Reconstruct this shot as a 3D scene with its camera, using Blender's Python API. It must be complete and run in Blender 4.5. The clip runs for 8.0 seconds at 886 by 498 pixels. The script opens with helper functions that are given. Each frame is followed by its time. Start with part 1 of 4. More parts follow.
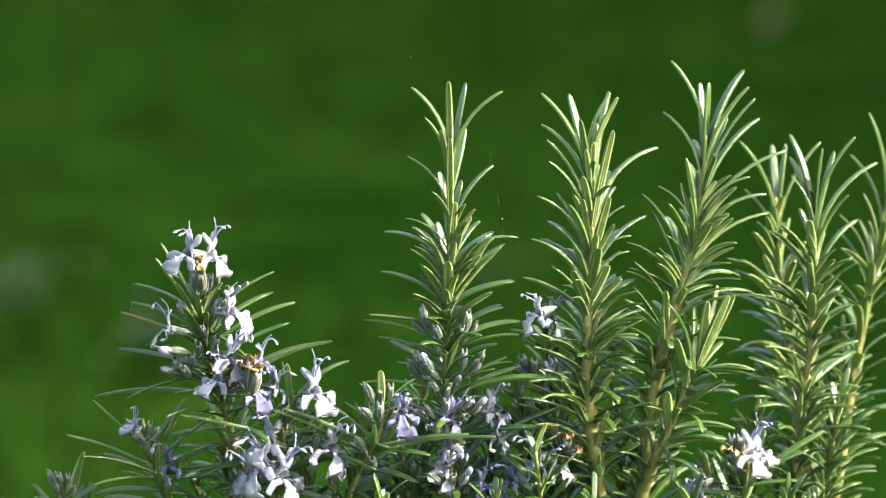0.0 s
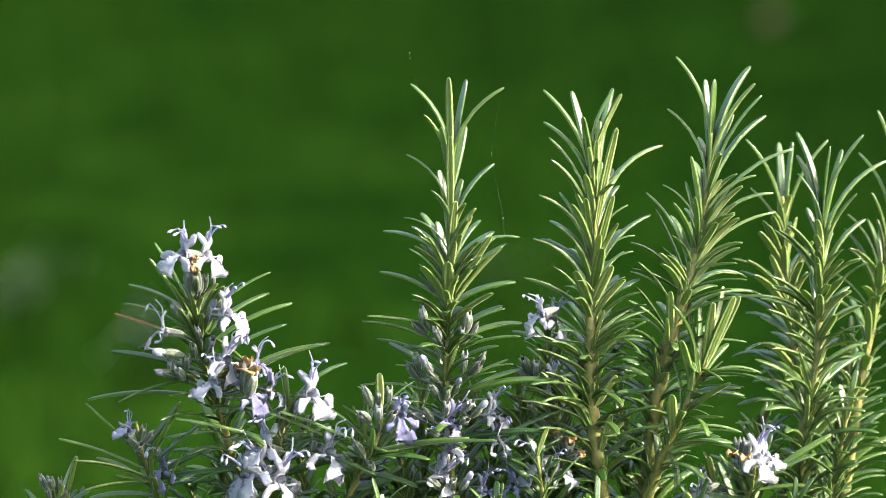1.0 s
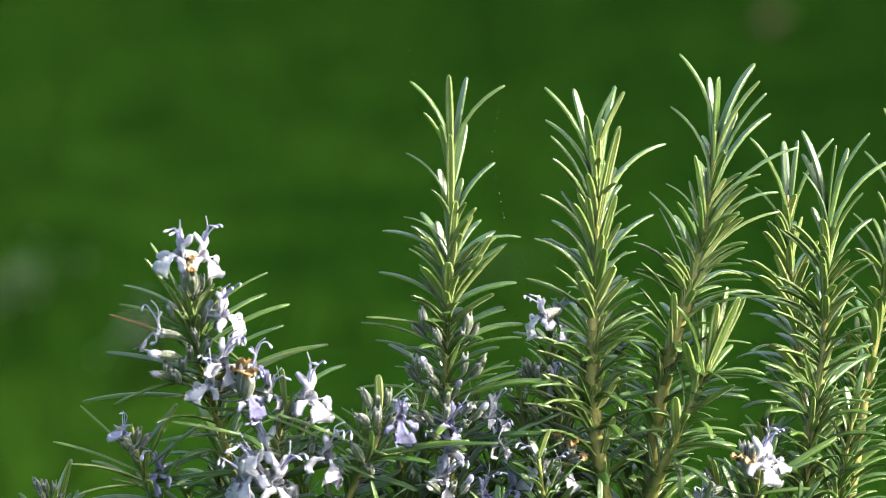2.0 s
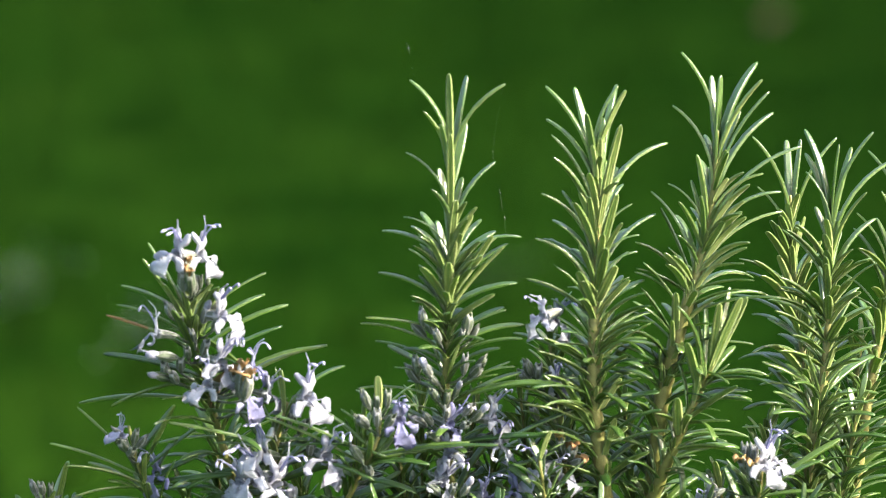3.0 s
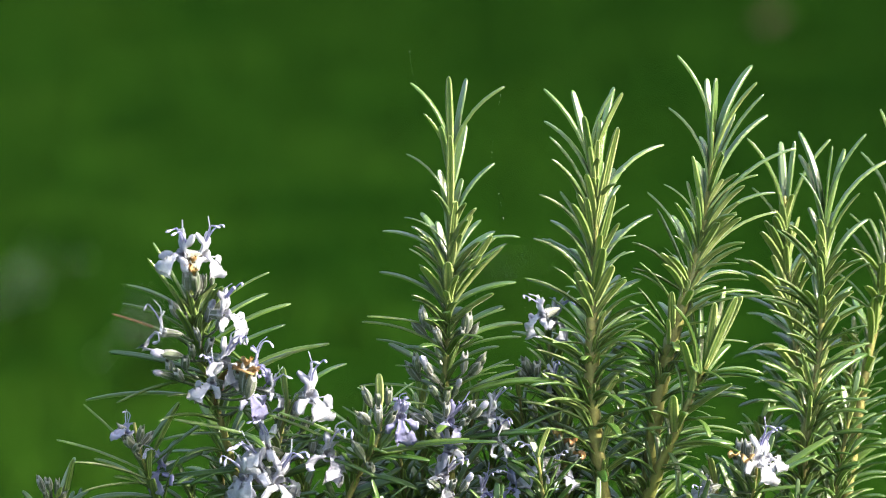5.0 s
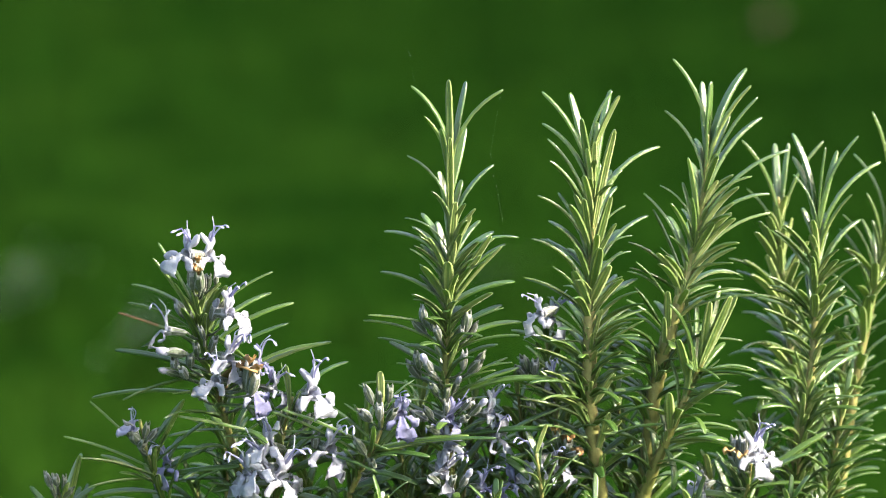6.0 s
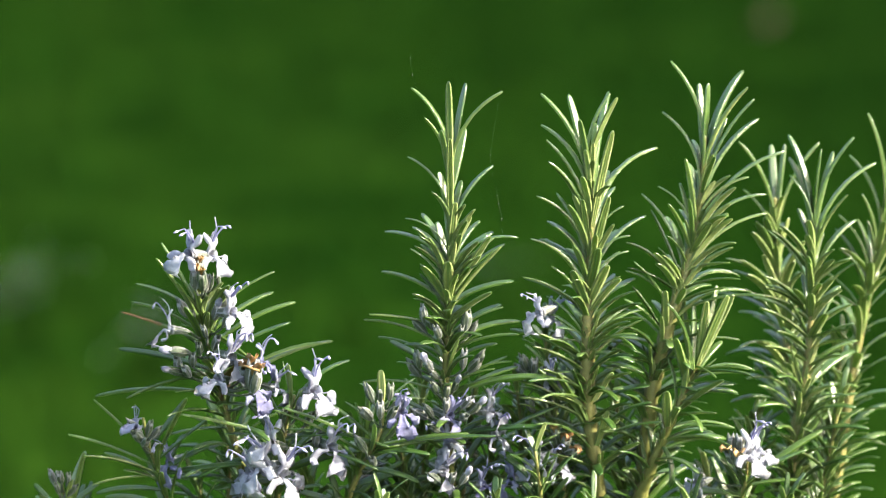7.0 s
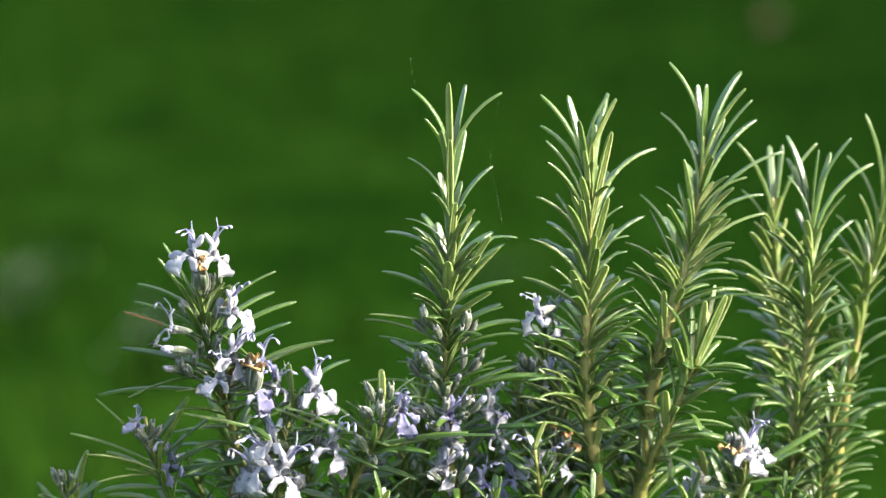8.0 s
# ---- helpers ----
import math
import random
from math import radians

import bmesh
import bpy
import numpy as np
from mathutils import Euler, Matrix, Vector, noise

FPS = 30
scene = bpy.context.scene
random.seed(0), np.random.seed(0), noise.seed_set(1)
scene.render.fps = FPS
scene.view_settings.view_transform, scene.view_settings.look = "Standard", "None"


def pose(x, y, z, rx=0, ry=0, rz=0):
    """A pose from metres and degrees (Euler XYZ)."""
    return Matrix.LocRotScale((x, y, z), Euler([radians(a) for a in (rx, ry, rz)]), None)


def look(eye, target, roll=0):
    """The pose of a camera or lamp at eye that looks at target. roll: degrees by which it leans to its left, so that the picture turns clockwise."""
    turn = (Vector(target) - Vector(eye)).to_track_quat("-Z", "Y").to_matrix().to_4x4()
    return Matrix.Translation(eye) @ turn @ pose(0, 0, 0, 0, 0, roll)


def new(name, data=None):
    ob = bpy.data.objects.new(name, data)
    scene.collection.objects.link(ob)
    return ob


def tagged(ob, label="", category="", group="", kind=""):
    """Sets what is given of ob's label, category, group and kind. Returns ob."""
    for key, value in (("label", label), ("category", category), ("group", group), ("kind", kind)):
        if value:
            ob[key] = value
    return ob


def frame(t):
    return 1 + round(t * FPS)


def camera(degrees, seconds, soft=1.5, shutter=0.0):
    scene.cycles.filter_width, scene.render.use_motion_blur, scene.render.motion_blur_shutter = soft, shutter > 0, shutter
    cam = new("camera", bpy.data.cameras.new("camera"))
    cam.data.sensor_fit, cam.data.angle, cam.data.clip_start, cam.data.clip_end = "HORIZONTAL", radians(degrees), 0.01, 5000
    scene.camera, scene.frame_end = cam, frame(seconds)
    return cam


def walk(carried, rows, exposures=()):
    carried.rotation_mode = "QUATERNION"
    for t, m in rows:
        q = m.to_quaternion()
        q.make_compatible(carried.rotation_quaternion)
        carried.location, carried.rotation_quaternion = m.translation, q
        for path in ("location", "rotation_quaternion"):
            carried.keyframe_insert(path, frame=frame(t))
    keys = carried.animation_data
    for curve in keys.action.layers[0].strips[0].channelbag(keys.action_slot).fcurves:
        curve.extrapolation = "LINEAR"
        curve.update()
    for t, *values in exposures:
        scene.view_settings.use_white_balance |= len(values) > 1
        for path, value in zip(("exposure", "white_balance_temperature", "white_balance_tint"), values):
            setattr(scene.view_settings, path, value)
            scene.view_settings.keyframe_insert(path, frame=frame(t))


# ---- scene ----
cam = camera(10.0, 8.0, soft=0.95, shutter=0.55)
cam.data.dof.use_dof = True
cam.data.dof.focus_distance = 1.322
cam.data.dof.aperture_fstop = 14.5

# The camera stands off the bush and slides straight in and out along its line of sight.
AIM = Vector((0.0, 0.0, 0.56))
SIGHT = Vector((0.0, math.cos(radians(8)), -math.sin(radians(8))))
NEARNESS = ((0, 1.0), (0.5, 1.011), (1.0, 1.0208), (1.5, 1.0292), (2.2, 1.0385), (3.0, 1.0450), (3.5, 1.0470), (4.0, 1.0470),
            (4.5, 1.0385), (5.0, 1.0270), (5.5, 1.0165), (6.0, 1.0082), (6.5, 1.0022), (7.0, 0.9972), (7.5, 0.9938), (8.0, 0.9908))
walk(cam, [(t, look(AIM - SIGHT * (1.3443 / s), AIM)) for t, s in NEARNESS], exposures=[(0, 2.42, 7100, 4), (8, 2.42, 7100, 4)])

# ---- light ----
SUN_FROM = Vector((0.77, -0.20, 0.58)).normalized()
world = bpy.data.worlds.new("sky")
scene.world = world
world.use_nodes = True
sky = world.node_tree.nodes.new("ShaderNodeTexSky")
sky.sky_type, sky.sun_disc = "NISHITA", False
sky.dust_density, sky.ozone_density = 4.0, 0.5
sky.sun_elevation = math.asin(SUN_FROM.z)
sky.sun_rotation = math.atan2(SUN_FROM.x, SUN_FROM.y)
world.node_tree.links.new(sky.outputs[0], world.node_tree.nodes["Background"].inputs[0])
world.node_tree.nodes["Background"].inputs[1].default_value = 0.15
sun = new("sun", bpy.data.lights.new("sun", "SUN"))
sun.data.energy, sun.data.angle, sun.data.color = 3.2, radians(0.55), (1.0, 0.94, 0.84)
sun.matrix_world = look(SUN_FROM * 20, (0, 0, 0))


# ---- materials ----
def material(name, colour, rough=0.6, vary=0.25, grain=900.0, relief=0.0, second=None, patch=120.0, through_light=0.0, gloss=0.5, sheen=0.0, inner=(1, 1, 1), wax=0.0, ridges=0.0, mottle=0.9):
    """A surface whose colour shifts at two scales and from piece to piece; grain and patch are per metre."""
    m = bpy.data.materials.new(name)
    m.use_nodes = True
    nt, n = m.node_tree, m.node_tree.nodes
    bsdf = n["Principled BSDF"]
    link = nt.links.new
    where = n.new("ShaderNodeNewGeometry")
    fine = n.new("ShaderNodeTexNoise")
    fine.inputs["Scale"].default_value, fine.inputs["Detail"].default_value = grain, 3
    broad = n.new("ShaderNodeTexNoise")
    broad.inputs["Scale"].default_value, broad.inputs["Detail"].default_value = patch, 2
    for tex in (fine, broad):
        link(where.outputs["Position"], tex.inputs["Vector"])
    piece = n.new("ShaderNodeObjectInfo")
    mix = n.new("ShaderNodeMixRGB")
    mix.inputs[1].default_value = (*colour, 1)
    mix.inputs[2].default_value = (*(second or [c * 1.6 for c in colour]), 1)
    blend = n.new("ShaderNodeMath")
    blend.operation = "MULTIPLY_ADD"
    link(broad.outputs[0], blend.inputs[0])
    blend.inputs[1].default_value = mottle
    half = n.new("ShaderNodeMath")
    half.operation = "MULTIPLY_ADD"
    link(piece.outputs["Random"], half.inputs[0])
    half.inputs[1].default_value, half.inputs[2].default_value = (1.0, -0.45) if mottle < 1 else (0.0, 0.5 - mottle / 2)
    link(half.outputs[0], blend.inputs[2])
    blend.use_clamp = True
    link(blend.outputs[0], mix.inputs[0])
    tone = n.new("ShaderNodeMapRange")
    tone.inputs["To Min"].default_value, tone.inputs["To Max"].default_value = 1 - vary, 1 + vary
    link(fine.outputs[0], tone.inputs[0])
    shade = n.new("ShaderNodeMixRGB")
    shade.blend_type = "MULTIPLY"
    shade.inputs[0].default_value = 1.0
    link(mix.outputs[0], shade.inputs[1])
    link(tone.outputs[0], shade.inputs[2])
    link(shade.outputs[0], bsdf.inputs["Base Color"])
    wear = n.new("ShaderNodeMapRange")
    wear.inputs["To Min"].default_value, wear.inputs["To Max"].default_value = max(0.05, rough - 0.1), min(1, rough + 0.12)
    link(broad.outputs[0], wear.inputs[0])
    link(wear.outputs[0], bsdf.inputs["Roughness"])
    bsdf.inputs["Specular IOR Level"].default_value = gloss
    if wax:
        bsdf.inputs["Coat Weight"].default_value, bsdf.inputs["Coat Roughness"].default_value, bsdf.inputs["Coat IOR"].default_value = wax, 0.28, 1.9
    if sheen:
        bsdf.inputs["Sheen Weight"].default_value, bsdf.inputs["Sheen Roughness"].default_value = sheen, 0.4
    if relief:
        bump = n.new("ShaderNodeBump")
        bump.inputs["Strength"].default_value, bump.inputs["Distance"].default_value = relief, 0.0004
        link(fine.outputs[0], bump.inputs["Height"])
        if ridges:
            spot, wave, both_reliefs = n.new("ShaderNodeTexCoord"), n.new("ShaderNodeTexWave"), n.new("ShaderNodeMath")
            wave.bands_direction = "Y"
            wave.inputs["Scale"].default_value, wave.inputs["Distortion"].default_value = ridges, 3.5
            link(spot.outputs["Object"], wave.inputs["Vector"])
            both_reliefs.operation = "MULTIPLY_ADD"
            link(wave.outputs["Fac"], both_reliefs.inputs[0])
            both_reliefs.inputs[1].default_value = 0.45
            link(fine.outputs[0], both_reliefs.inputs[2])
            link(both_reliefs.outputs[0], bump.inputs["Height"])
            bump.inputs["Distance"].default_value = 0.00009
            beads, gloss_relief = n.new("ShaderNodeTexNoise"), n.new("ShaderNodeBump")
            beads.inputs["Scale"].default_value, beads.inputs["Detail"].default_value = 1500, 1
            link(where.outputs["Position"], beads.inputs["Vector"])
            gloss_relief.inputs["Strength"].default_value, gloss_relief.inputs["Distance"].default_value = 1.0, 0.00025
            link(beads.outputs[0], gloss_relief.inputs["Height"])
            link(gloss_relief.outputs[0], bsdf.inputs["Coat Normal"])
        link(bump.outputs[0], bsdf.inputs["Normal"])
    if through_light:
        glow = n.new("ShaderNodeBsdfTranslucent")
        lit = n.new("ShaderNodeMixRGB")
        lit.blend_type = "MULTIPLY"
        lit.inputs[0].default_value = 1.0
        link(shade.outputs[0], lit.inputs[1])
        lit.inputs[2].default_value = (*inner, 1)
        link(lit.outputs[0], glow.inputs[0])
        both = n.new("ShaderNodeMixShader")
        both.inputs[0].default_value = through_light
        link(bsdf.outputs[0], both.inputs[1])
        link(glow.outputs[0], both.inputs[2])
        link(both.outputs[0], n["Material Output"].inputs["Surface"])
    return m


LEAF_YOUNG = material("young_leaf_top", (0.036, 0.102, 0.016), 0.34, 0.3, 1900, 0.9, (0.118, 0.198, 0.042), 160, 0.40, 0.4, 0.0, (1.6, 1.75, 0.65), 1.0, 11.0)
LEAF_OLD = material("mature_leaf_top", (0.023, 0.070, 0.011), 0.38, 0.3, 1900, 0.9, (0.074, 0.136, 0.026), 160, 0.38, 0.25, 0.0, (2.2, 2.1, 0.6), 0.5, 13.0)
LEAF_UNDER_OLD = material("mature_leaf_underside", (0.085, 0.150, 0.030), 0.5, 0.25, 2200, 0.5, (0.23, 0.30, 0.105), 200, 0.38, 0.25, 0.1, (1.5, 1.6, 0.7))
LEAF_DRY = material("withered_leaf", (0.072, 0.043, 0.020), 0.7, 0.35, 1200, 0.5, (0.25, 0.16, 0.075), 160, 0.2, 0.15)
LEAF_UNDER = material("leaf_underside", (0.115, 0.178, 0.045), 0.55, 0.25, 2200, 0.6, (0.29, 0.34, 0.135), 260, 0.28, 0.3, 0.1, (1.3, 1.3, 0.8))
STEM = material("green_stem", (0.118, 0.124, 0.034), 0.4, 0.35, 900, 0.5, (0.21, 0.186, 0.074), 220, 0.0, 0.35)
BARK = material("woody_bark", (0.10, 0.065, 0.04), 0.85, 0.4, 700, 1.0, (0.19, 0.13, 0.085), 90, 0.0, 0.3)
PETAL = material("pale_lilac_petal", (0.37, 0.38, 0.49), 0.6, 0.28, 1300, 0.9, (0.57, 0.58, 0.66), 420, 0.6, 0.3)
PETAL_DEEP = material("violet_petal", (0.24, 0.24, 0.44), 0.6, 0.28, 1300, 0.9, (0.42, 0.43, 0.59), 420, 0.6, 0.3)
CALYX = material("calyx", (0.042, 0.068, 0.032), 0.6, 0.45, 1500, 0.9, (0.105, 0.115, 0.10), 520, 0.2, 0.45, 0.2)
CALYX_RIB = material("calyx_rib", (0.13, 0.145, 0.125), 0.6, 0.35, 1500, 0.9, (0.27, 0.27, 0.30), 520, 0.2, 0.45, 0.2)
CALYX_TIP = material("bud_tip", (0.14, 0.145, 0.20), 0.6, 0.3, 1500, 0.8, (0.26, 0.26, 0.39), 260, 0.1, 0.4, 0.2)
ANTHER = material("anther", (0.26, 0.25, 0.40), 0.6, 0.2, 1500)
DEAD = material("faded_corolla", (0.21, 0.105, 0.04), 0.55, 0.3, 900, 0.6, (0.42, 0.27, 0.12), 300, 0.2, 0.5)
GRASS = material("grass_blade", (0.0122, 0.0490, 0.0043), 0.9, 0.25, 60, 0.0, (0.0310, 0.078, 0.0079), 4.5, 0.3, 0.05, mottle=2.6)
LAWN = material("lawn_turf", (0.0102, 0.0415, 0.0036), 0.95, 0.35, 90, 0.0, (0.0320, 0.082, 0.0073), 4.5, 0.0, 0.0, mottle=2.6)
HEDGE = material("hedge_leaves", (0.020, 0.048, 0.012), 0.7, 0.4, 25, 0.0, (0.045, 0.085, 0.022), 2.0)
PLASTER = material("wall_plaster", (0.30, 0.28, 0.24), 0.9, 0.15, 300, 0.4, (0.36, 0.34, 0.30), 3.0)
THREAD = material("spider_silk", (0.6, 0.6, 0.58), 0.3, 0.1, 900, 0.0, (0.75, 0.75, 0.72), 120, 0.3, 0.6)
# near-white, for the beads that imitate sun glints on the silk
THREAD_GLINT = material("thread_glint", (0.75, 0.76, 0.76), 0.1, 0.05, 900, 0.0, (0.85, 0.85, 0.85), 120, 0.3, 1.0)
WHITE_HEAD = material("white_flower_head", (0.6, 0.62, 0.55), 0.8, 0.15, 300, 0.5, (0.75, 0.75, 0.70), 60, 0.2, 0.3)
WING = material("insect_wing", (0.04, 0.038, 0.02), 0.6, 0.2, 900, 0.2, (0.065, 0.062, 0.033), 300, 0.3, 0.1)
INSECT = material("insect_body", (0.032, 0.028, 0.014), 0.6, 0.3, 900, 0.4, (0.055, 0.046, 0.024), 300, 0.0, 0.1)


# ---- building blocks ----
MM = 0.001


def mesh_of(name, verts, faces, mats, which=None):
    me = bpy.data.meshes.new(name)
    me.from_pydata([tuple(v) for v in verts], [], faces)
    for m in mats:
        me.materials.append(m)
    if which:
        me.polygons.foreach_set("material_index", which)
    me.polygons.foreach_set("use_smooth", [True] * len(faces))
    me.update()
    return me


def part(name, data, parent, m=None, label=""):
    ob = new(name, data)
    ob.parent = parent
    if m is not None:
        ob.matrix_local = m
    return tagged(ob, label) if label else ob


def smooth_line(points, step):
    """Points along a smooth curve through the given ones, about step apart."""
    pts = [Vector(p) for p in points]
    ext = [pts[0] * 2 - pts[1], *pts, pts[-1] * 2 - pts[-2]]
    out = []
    for i in range(1, len(ext) - 2):
        a, b, c, d = ext[i - 1:i + 3]
        n = max(2, int((c - b).length / step))
        for k in range(n):
            u = k / n
            out.append(0.5 * ((2 * b) + (c - a) * u + (2 * a - 5 * b + 4 * c - d) * u * u + (3 * b - a - 3 * c + d) * u ** 3))
    return out + [pts[-1]]


def tube(line, radii, sides=8, knobs=0.0):
    """Verts and faces of a round, closed tube along a line."""
    verts, faces = [], []
    n = len(line)
    for i, p in enumerate(line):
        t = (line[min(i + 1, n - 1)] - line[max(i - 1, 0)]).normalized()
        e1 = Vector((1, 0, 0)) if abs(t.x) < 0.9 else Vector((0, 1, 0))
        e1 = (e1 - t * t.dot(e1)).normalized()
        e2 = t.cross(e1)
        for k in range(sides):
            a = 2 * math.pi * k / sides
            r = radii[i] * (1 + knobs * noise.noise((p.x * 900 + k, p.y * 900, p.z * 500)))
            verts.append(p + (e1 * math.cos(a) + e2 * math.sin(a)) * r)
        if i:
            for k in range(sides):
                j = (k + 1) % sides
                faces.append(((i - 1) * sides + k, (i - 1) * sides + j, i * sides + j, i * sides + k))
    faces += [tuple(range(sides))[::-1], tuple(range((n - 1) * sides, n * sides))]
    return verts, faces


def blade(line, ups, widths, section, split):
    """A solid blade along a line: the cross-section (across, up) is closed; its first split edges are the upper face."""
    verts, faces, which = [], [], []
    n, s = len(line), len(section)
    for i, p in enumerate(line):
        t = (line[min(i + 1, n - 1)] - line[max(i - 1, 0)]).normalized()
        up = (ups[i] - t * t.dot(ups[i])).normalized()
        across = t.cross(up)
        for x, z in section:
            verts.append(p + across * (x * widths[i][0]) + up * (z * widths[i][1]))
        if i:
            for k in range(s):
                j = (k + 1) % s
                faces.append(((i - 1) * s + k, i * s + k, i * s + j, (i - 1) * s + j))
                which.append(0 if k < split else 1)
    faces += [tuple(range(s)), tuple(range((n - 1) * s, n * s))[::-1]]
    return verts, faces, which + [1, 1]


# ---- leaves ----
LEAF_SECTION = ((-1, -0.7), (-0.88, 0.3), (-0.45, 0.55), (0, 0.22), (0.45, 0.55), (0.88, 0.3), (1, -0.7),
                (0.62, -1.05), (0.42, -0.55), (0.15, -0.55), (0, -0.9), (-0.15, -0.55), (-0.42, -0.55), (-0.62, -1.05))
WOOL_AND_LIT_RIM = (6, 7, 8, 11, 12, 13)  # pale underside strips each side of the midrib; 6 and 13 paint the margins' bright edge
LEAF_SKINS = {"young": [LEAF_YOUNG, LEAF_UNDER], "mature": [LEAF_OLD, LEAF_UNDER_OLD], "dry": [LEAF_DRY, LEAF_DRY], "tipped": [LEAF_OLD, LEAF_UNDER_OLD, LEAF_DRY]}
LEAF_MESHES = {}


def leaf_mesh(turn, kind):
    """A needle leaf of length 1 and half-width 1, whose tip bends away from the stem by turn radians in all."""
    key = (round(turn / 0.06) * 0.06, kind)
    if key not in LEAF_MESHES:
        along = (0, 0.1, 0.25, 0.4, 0.55, 0.7, 0.82, 0.91, 0.97, 1.0)
        broad = (0.45, 0.66, 0.84, 0.95, 1.0, 0.98, 0.90, 0.78, 0.58, 0.22)
        line, ups, widths = [], [], []
        p, last = Vector((0, 0, 0)), 0.0
        for u, w in zip(along, broad):
            a = key[0] * ((u + last) / 2) ** 1.15
            p = p + Vector((0, math.cos(a), -math.sin(a))) * (u - last)
            a = key[0] * u ** 1.15
            last = u
            line.append(p.copy())
            ups.append(Vector((0, math.sin(a), math.cos(a))))
            widths.append((w, 0.016 * (0.35 + 0.65 * w)))
        v, f, which = blade(line, ups, widths, LEAF_SECTION, 6)
        which = [1 if k % 14 in WOOL_AND_LIT_RIM else 0 for k in range(len(f) - 2)] + [0, 0]
        if kind == "tipped":  # withered from the middle to the tip
            which = [2 if k >= 14 * 4 else side for k, side in enumerate(which)]
        LEAF_MESHES[key] = mesh_of("leaf", v, f, LEAF_SKINS[kind], which)
    return LEAF_MESHES[key]


BUD_DICE = random.Random(11)


class Sprig:
    """A shoot of the bush: an Empty on the ground, a stem through points in millimetres from its lower end to its tip."""

    def __init__(self, points, label, thick=1.5, young=30.0):
        pts = [Vector(p) * MM for p in points]
        low = pts[0]
        foot = Vector((low.x * 0.45 + random.uniform(-0.02, 0.02), low.y * 0.5 + 0.05 + random.uniform(-0.03, 0.03), 0.0))
        self.root = new("rosemary_sprig")
        self.root.location = foot
        self.root.empty_display_size = 0.02
        tagged(self.root, label, "rosemary", "sprigs of the rosemary bush")
        self.line = smooth_line(pts, 0.001)
        self.young = young
        self.bare, self.dice = 0.0, random.Random(3)
        self.reach = [0.0]
        for a, b in zip(self.line[::-1], self.line[-2::-1]):
            self.reach.append(self.reach[-1] + (a - b).length / MM)
        total = self.reach[-1]
        radii = [(0.4 + (thick * 0.82 - 0.4) * min(1, r / 55)) * MM for r in self.reach[::-1]]
        v, f = tube([p - foot for p in self.line], radii, 8, 0.25)
        part("stem", mesh_of("stem", v, f, [STEM]), self.root)
        down = (self.line[0] - self.line[4]).normalized()
        wood = smooth_line([foot - foot, Vector((0, 0, 0.05)) + down * -0.01, (low - foot) * 0.55 + Vector((0, 0, 0.02)), low - foot + down * 0.04, low - foot], 0.008)
        k = len(wood) - 1
        v, f = tube(wood, [(4.0 + (thick - 4.0) * i / k) * MM for i in range(k + 1)], 8, 0.3)
        part("woody_branch", mesh_of("woody_branch", v, f, [BARK]), self.root, None, "brown woody lower branch")

    def frame_at(self, h):
        """The point h millimetres below the tip, with the stem's axis there and two directions across it."""
        i = 0
        while i < len(self.reach) - 1 and self.reach[i] < h:
            i += 1
        line = self.line[::-1]
        p = line[i]
        t = (line[max(i - 3, 0)] - line[min(i + 3, len(line) - 1)]).normalized()
        e1 = Vector((1, 0, 0))
        e1 = (e1 - t * t.dot(e1)).normalized()
        return p, t, e1, t.cross(e1)

    def leaf(self, h, around, spread, length, turn, width=1.9, kind=None, twist=0.0):
        p, t, e1, e2 = self.frame_at(h)
        a, s = radians(around), radians(spread)
        out = e1 * math.cos(a) + e2 * math.sin(a)
        d = t * math.cos(s) + out * math.sin(s)
        up = t * math.sin(s) - out * math.cos(s)
        across = d.cross(up)
        m = Matrix((across, d, up)).transposed().to_4x4() @ Matrix.Rotation(radians(twist), 4, "Y")
        m.translation = p - self.root.location
        width *= 1 + 0.22 * min(1.0, h / 45)
        m = m @ Matrix.Diagonal((width / 2 * MM, length * MM, length * MM, 1))
        if kind is None:
            kind = "young" if h < self.young + random.uniform(-9, 9) else "mature"
        if self.bare and math.cos(a) > 0.2 and self.dice.random() < self.bare:  # a gap among the leaves of its east side
            return
        part("leaf", leaf_mesh(turn, kind), self.root, m)

    def reach_leaf(self, h, tip, turn=0.3, width=2.2, kind="mature"):
        """A leaf from the stem, h millimetres below its tip, arching to a point in millimetres."""
        p = self.frame_at(h)[0]
        way = Vector(tip) * MM - p
        data = leaf_mesh(turn, kind)
        end = data.vertices[len(data.vertices) - 4].co
        chord = math.hypot(end.y, end.z)
        length = way.length / chord
        d = way.normalized()
        inward = p - Vector(tip) * MM
        inward = Vector((inward.x * 60, inward.y * 120, 1.0))
        up = (inward - d * d.dot(inward)).normalized()
        m = Matrix((d.cross(up), d, up)).transposed().to_4x4() @ Matrix.Rotation(-math.atan2(end.z, end.y), 4, "X")
        m.translation = p - self.root.location
        part("leaf", data, self.root, m @ Matrix.Diagonal((width / 2 * MM, length, length, 1)))

    def leaves_to(self, rows):
        for h, x, y, z, turn, width, fresh in rows:
            self.reach_leaf(h, (x, y, z), turn, width, "young" if fresh else "mature")

    def leaves(self, rows):
        for h, around, spread, length, turn in rows:
            if turn > 0.3 and abs(spread) < 35:  # young leaves hug the stem before they arch outward
                turn, spread, length = turn + 0.34, spread - 7, length * 1.07
            self.leaf(h, around, spread, length, turn, random.uniform(1.85, 2.45), None, random.uniform(-20, 20))

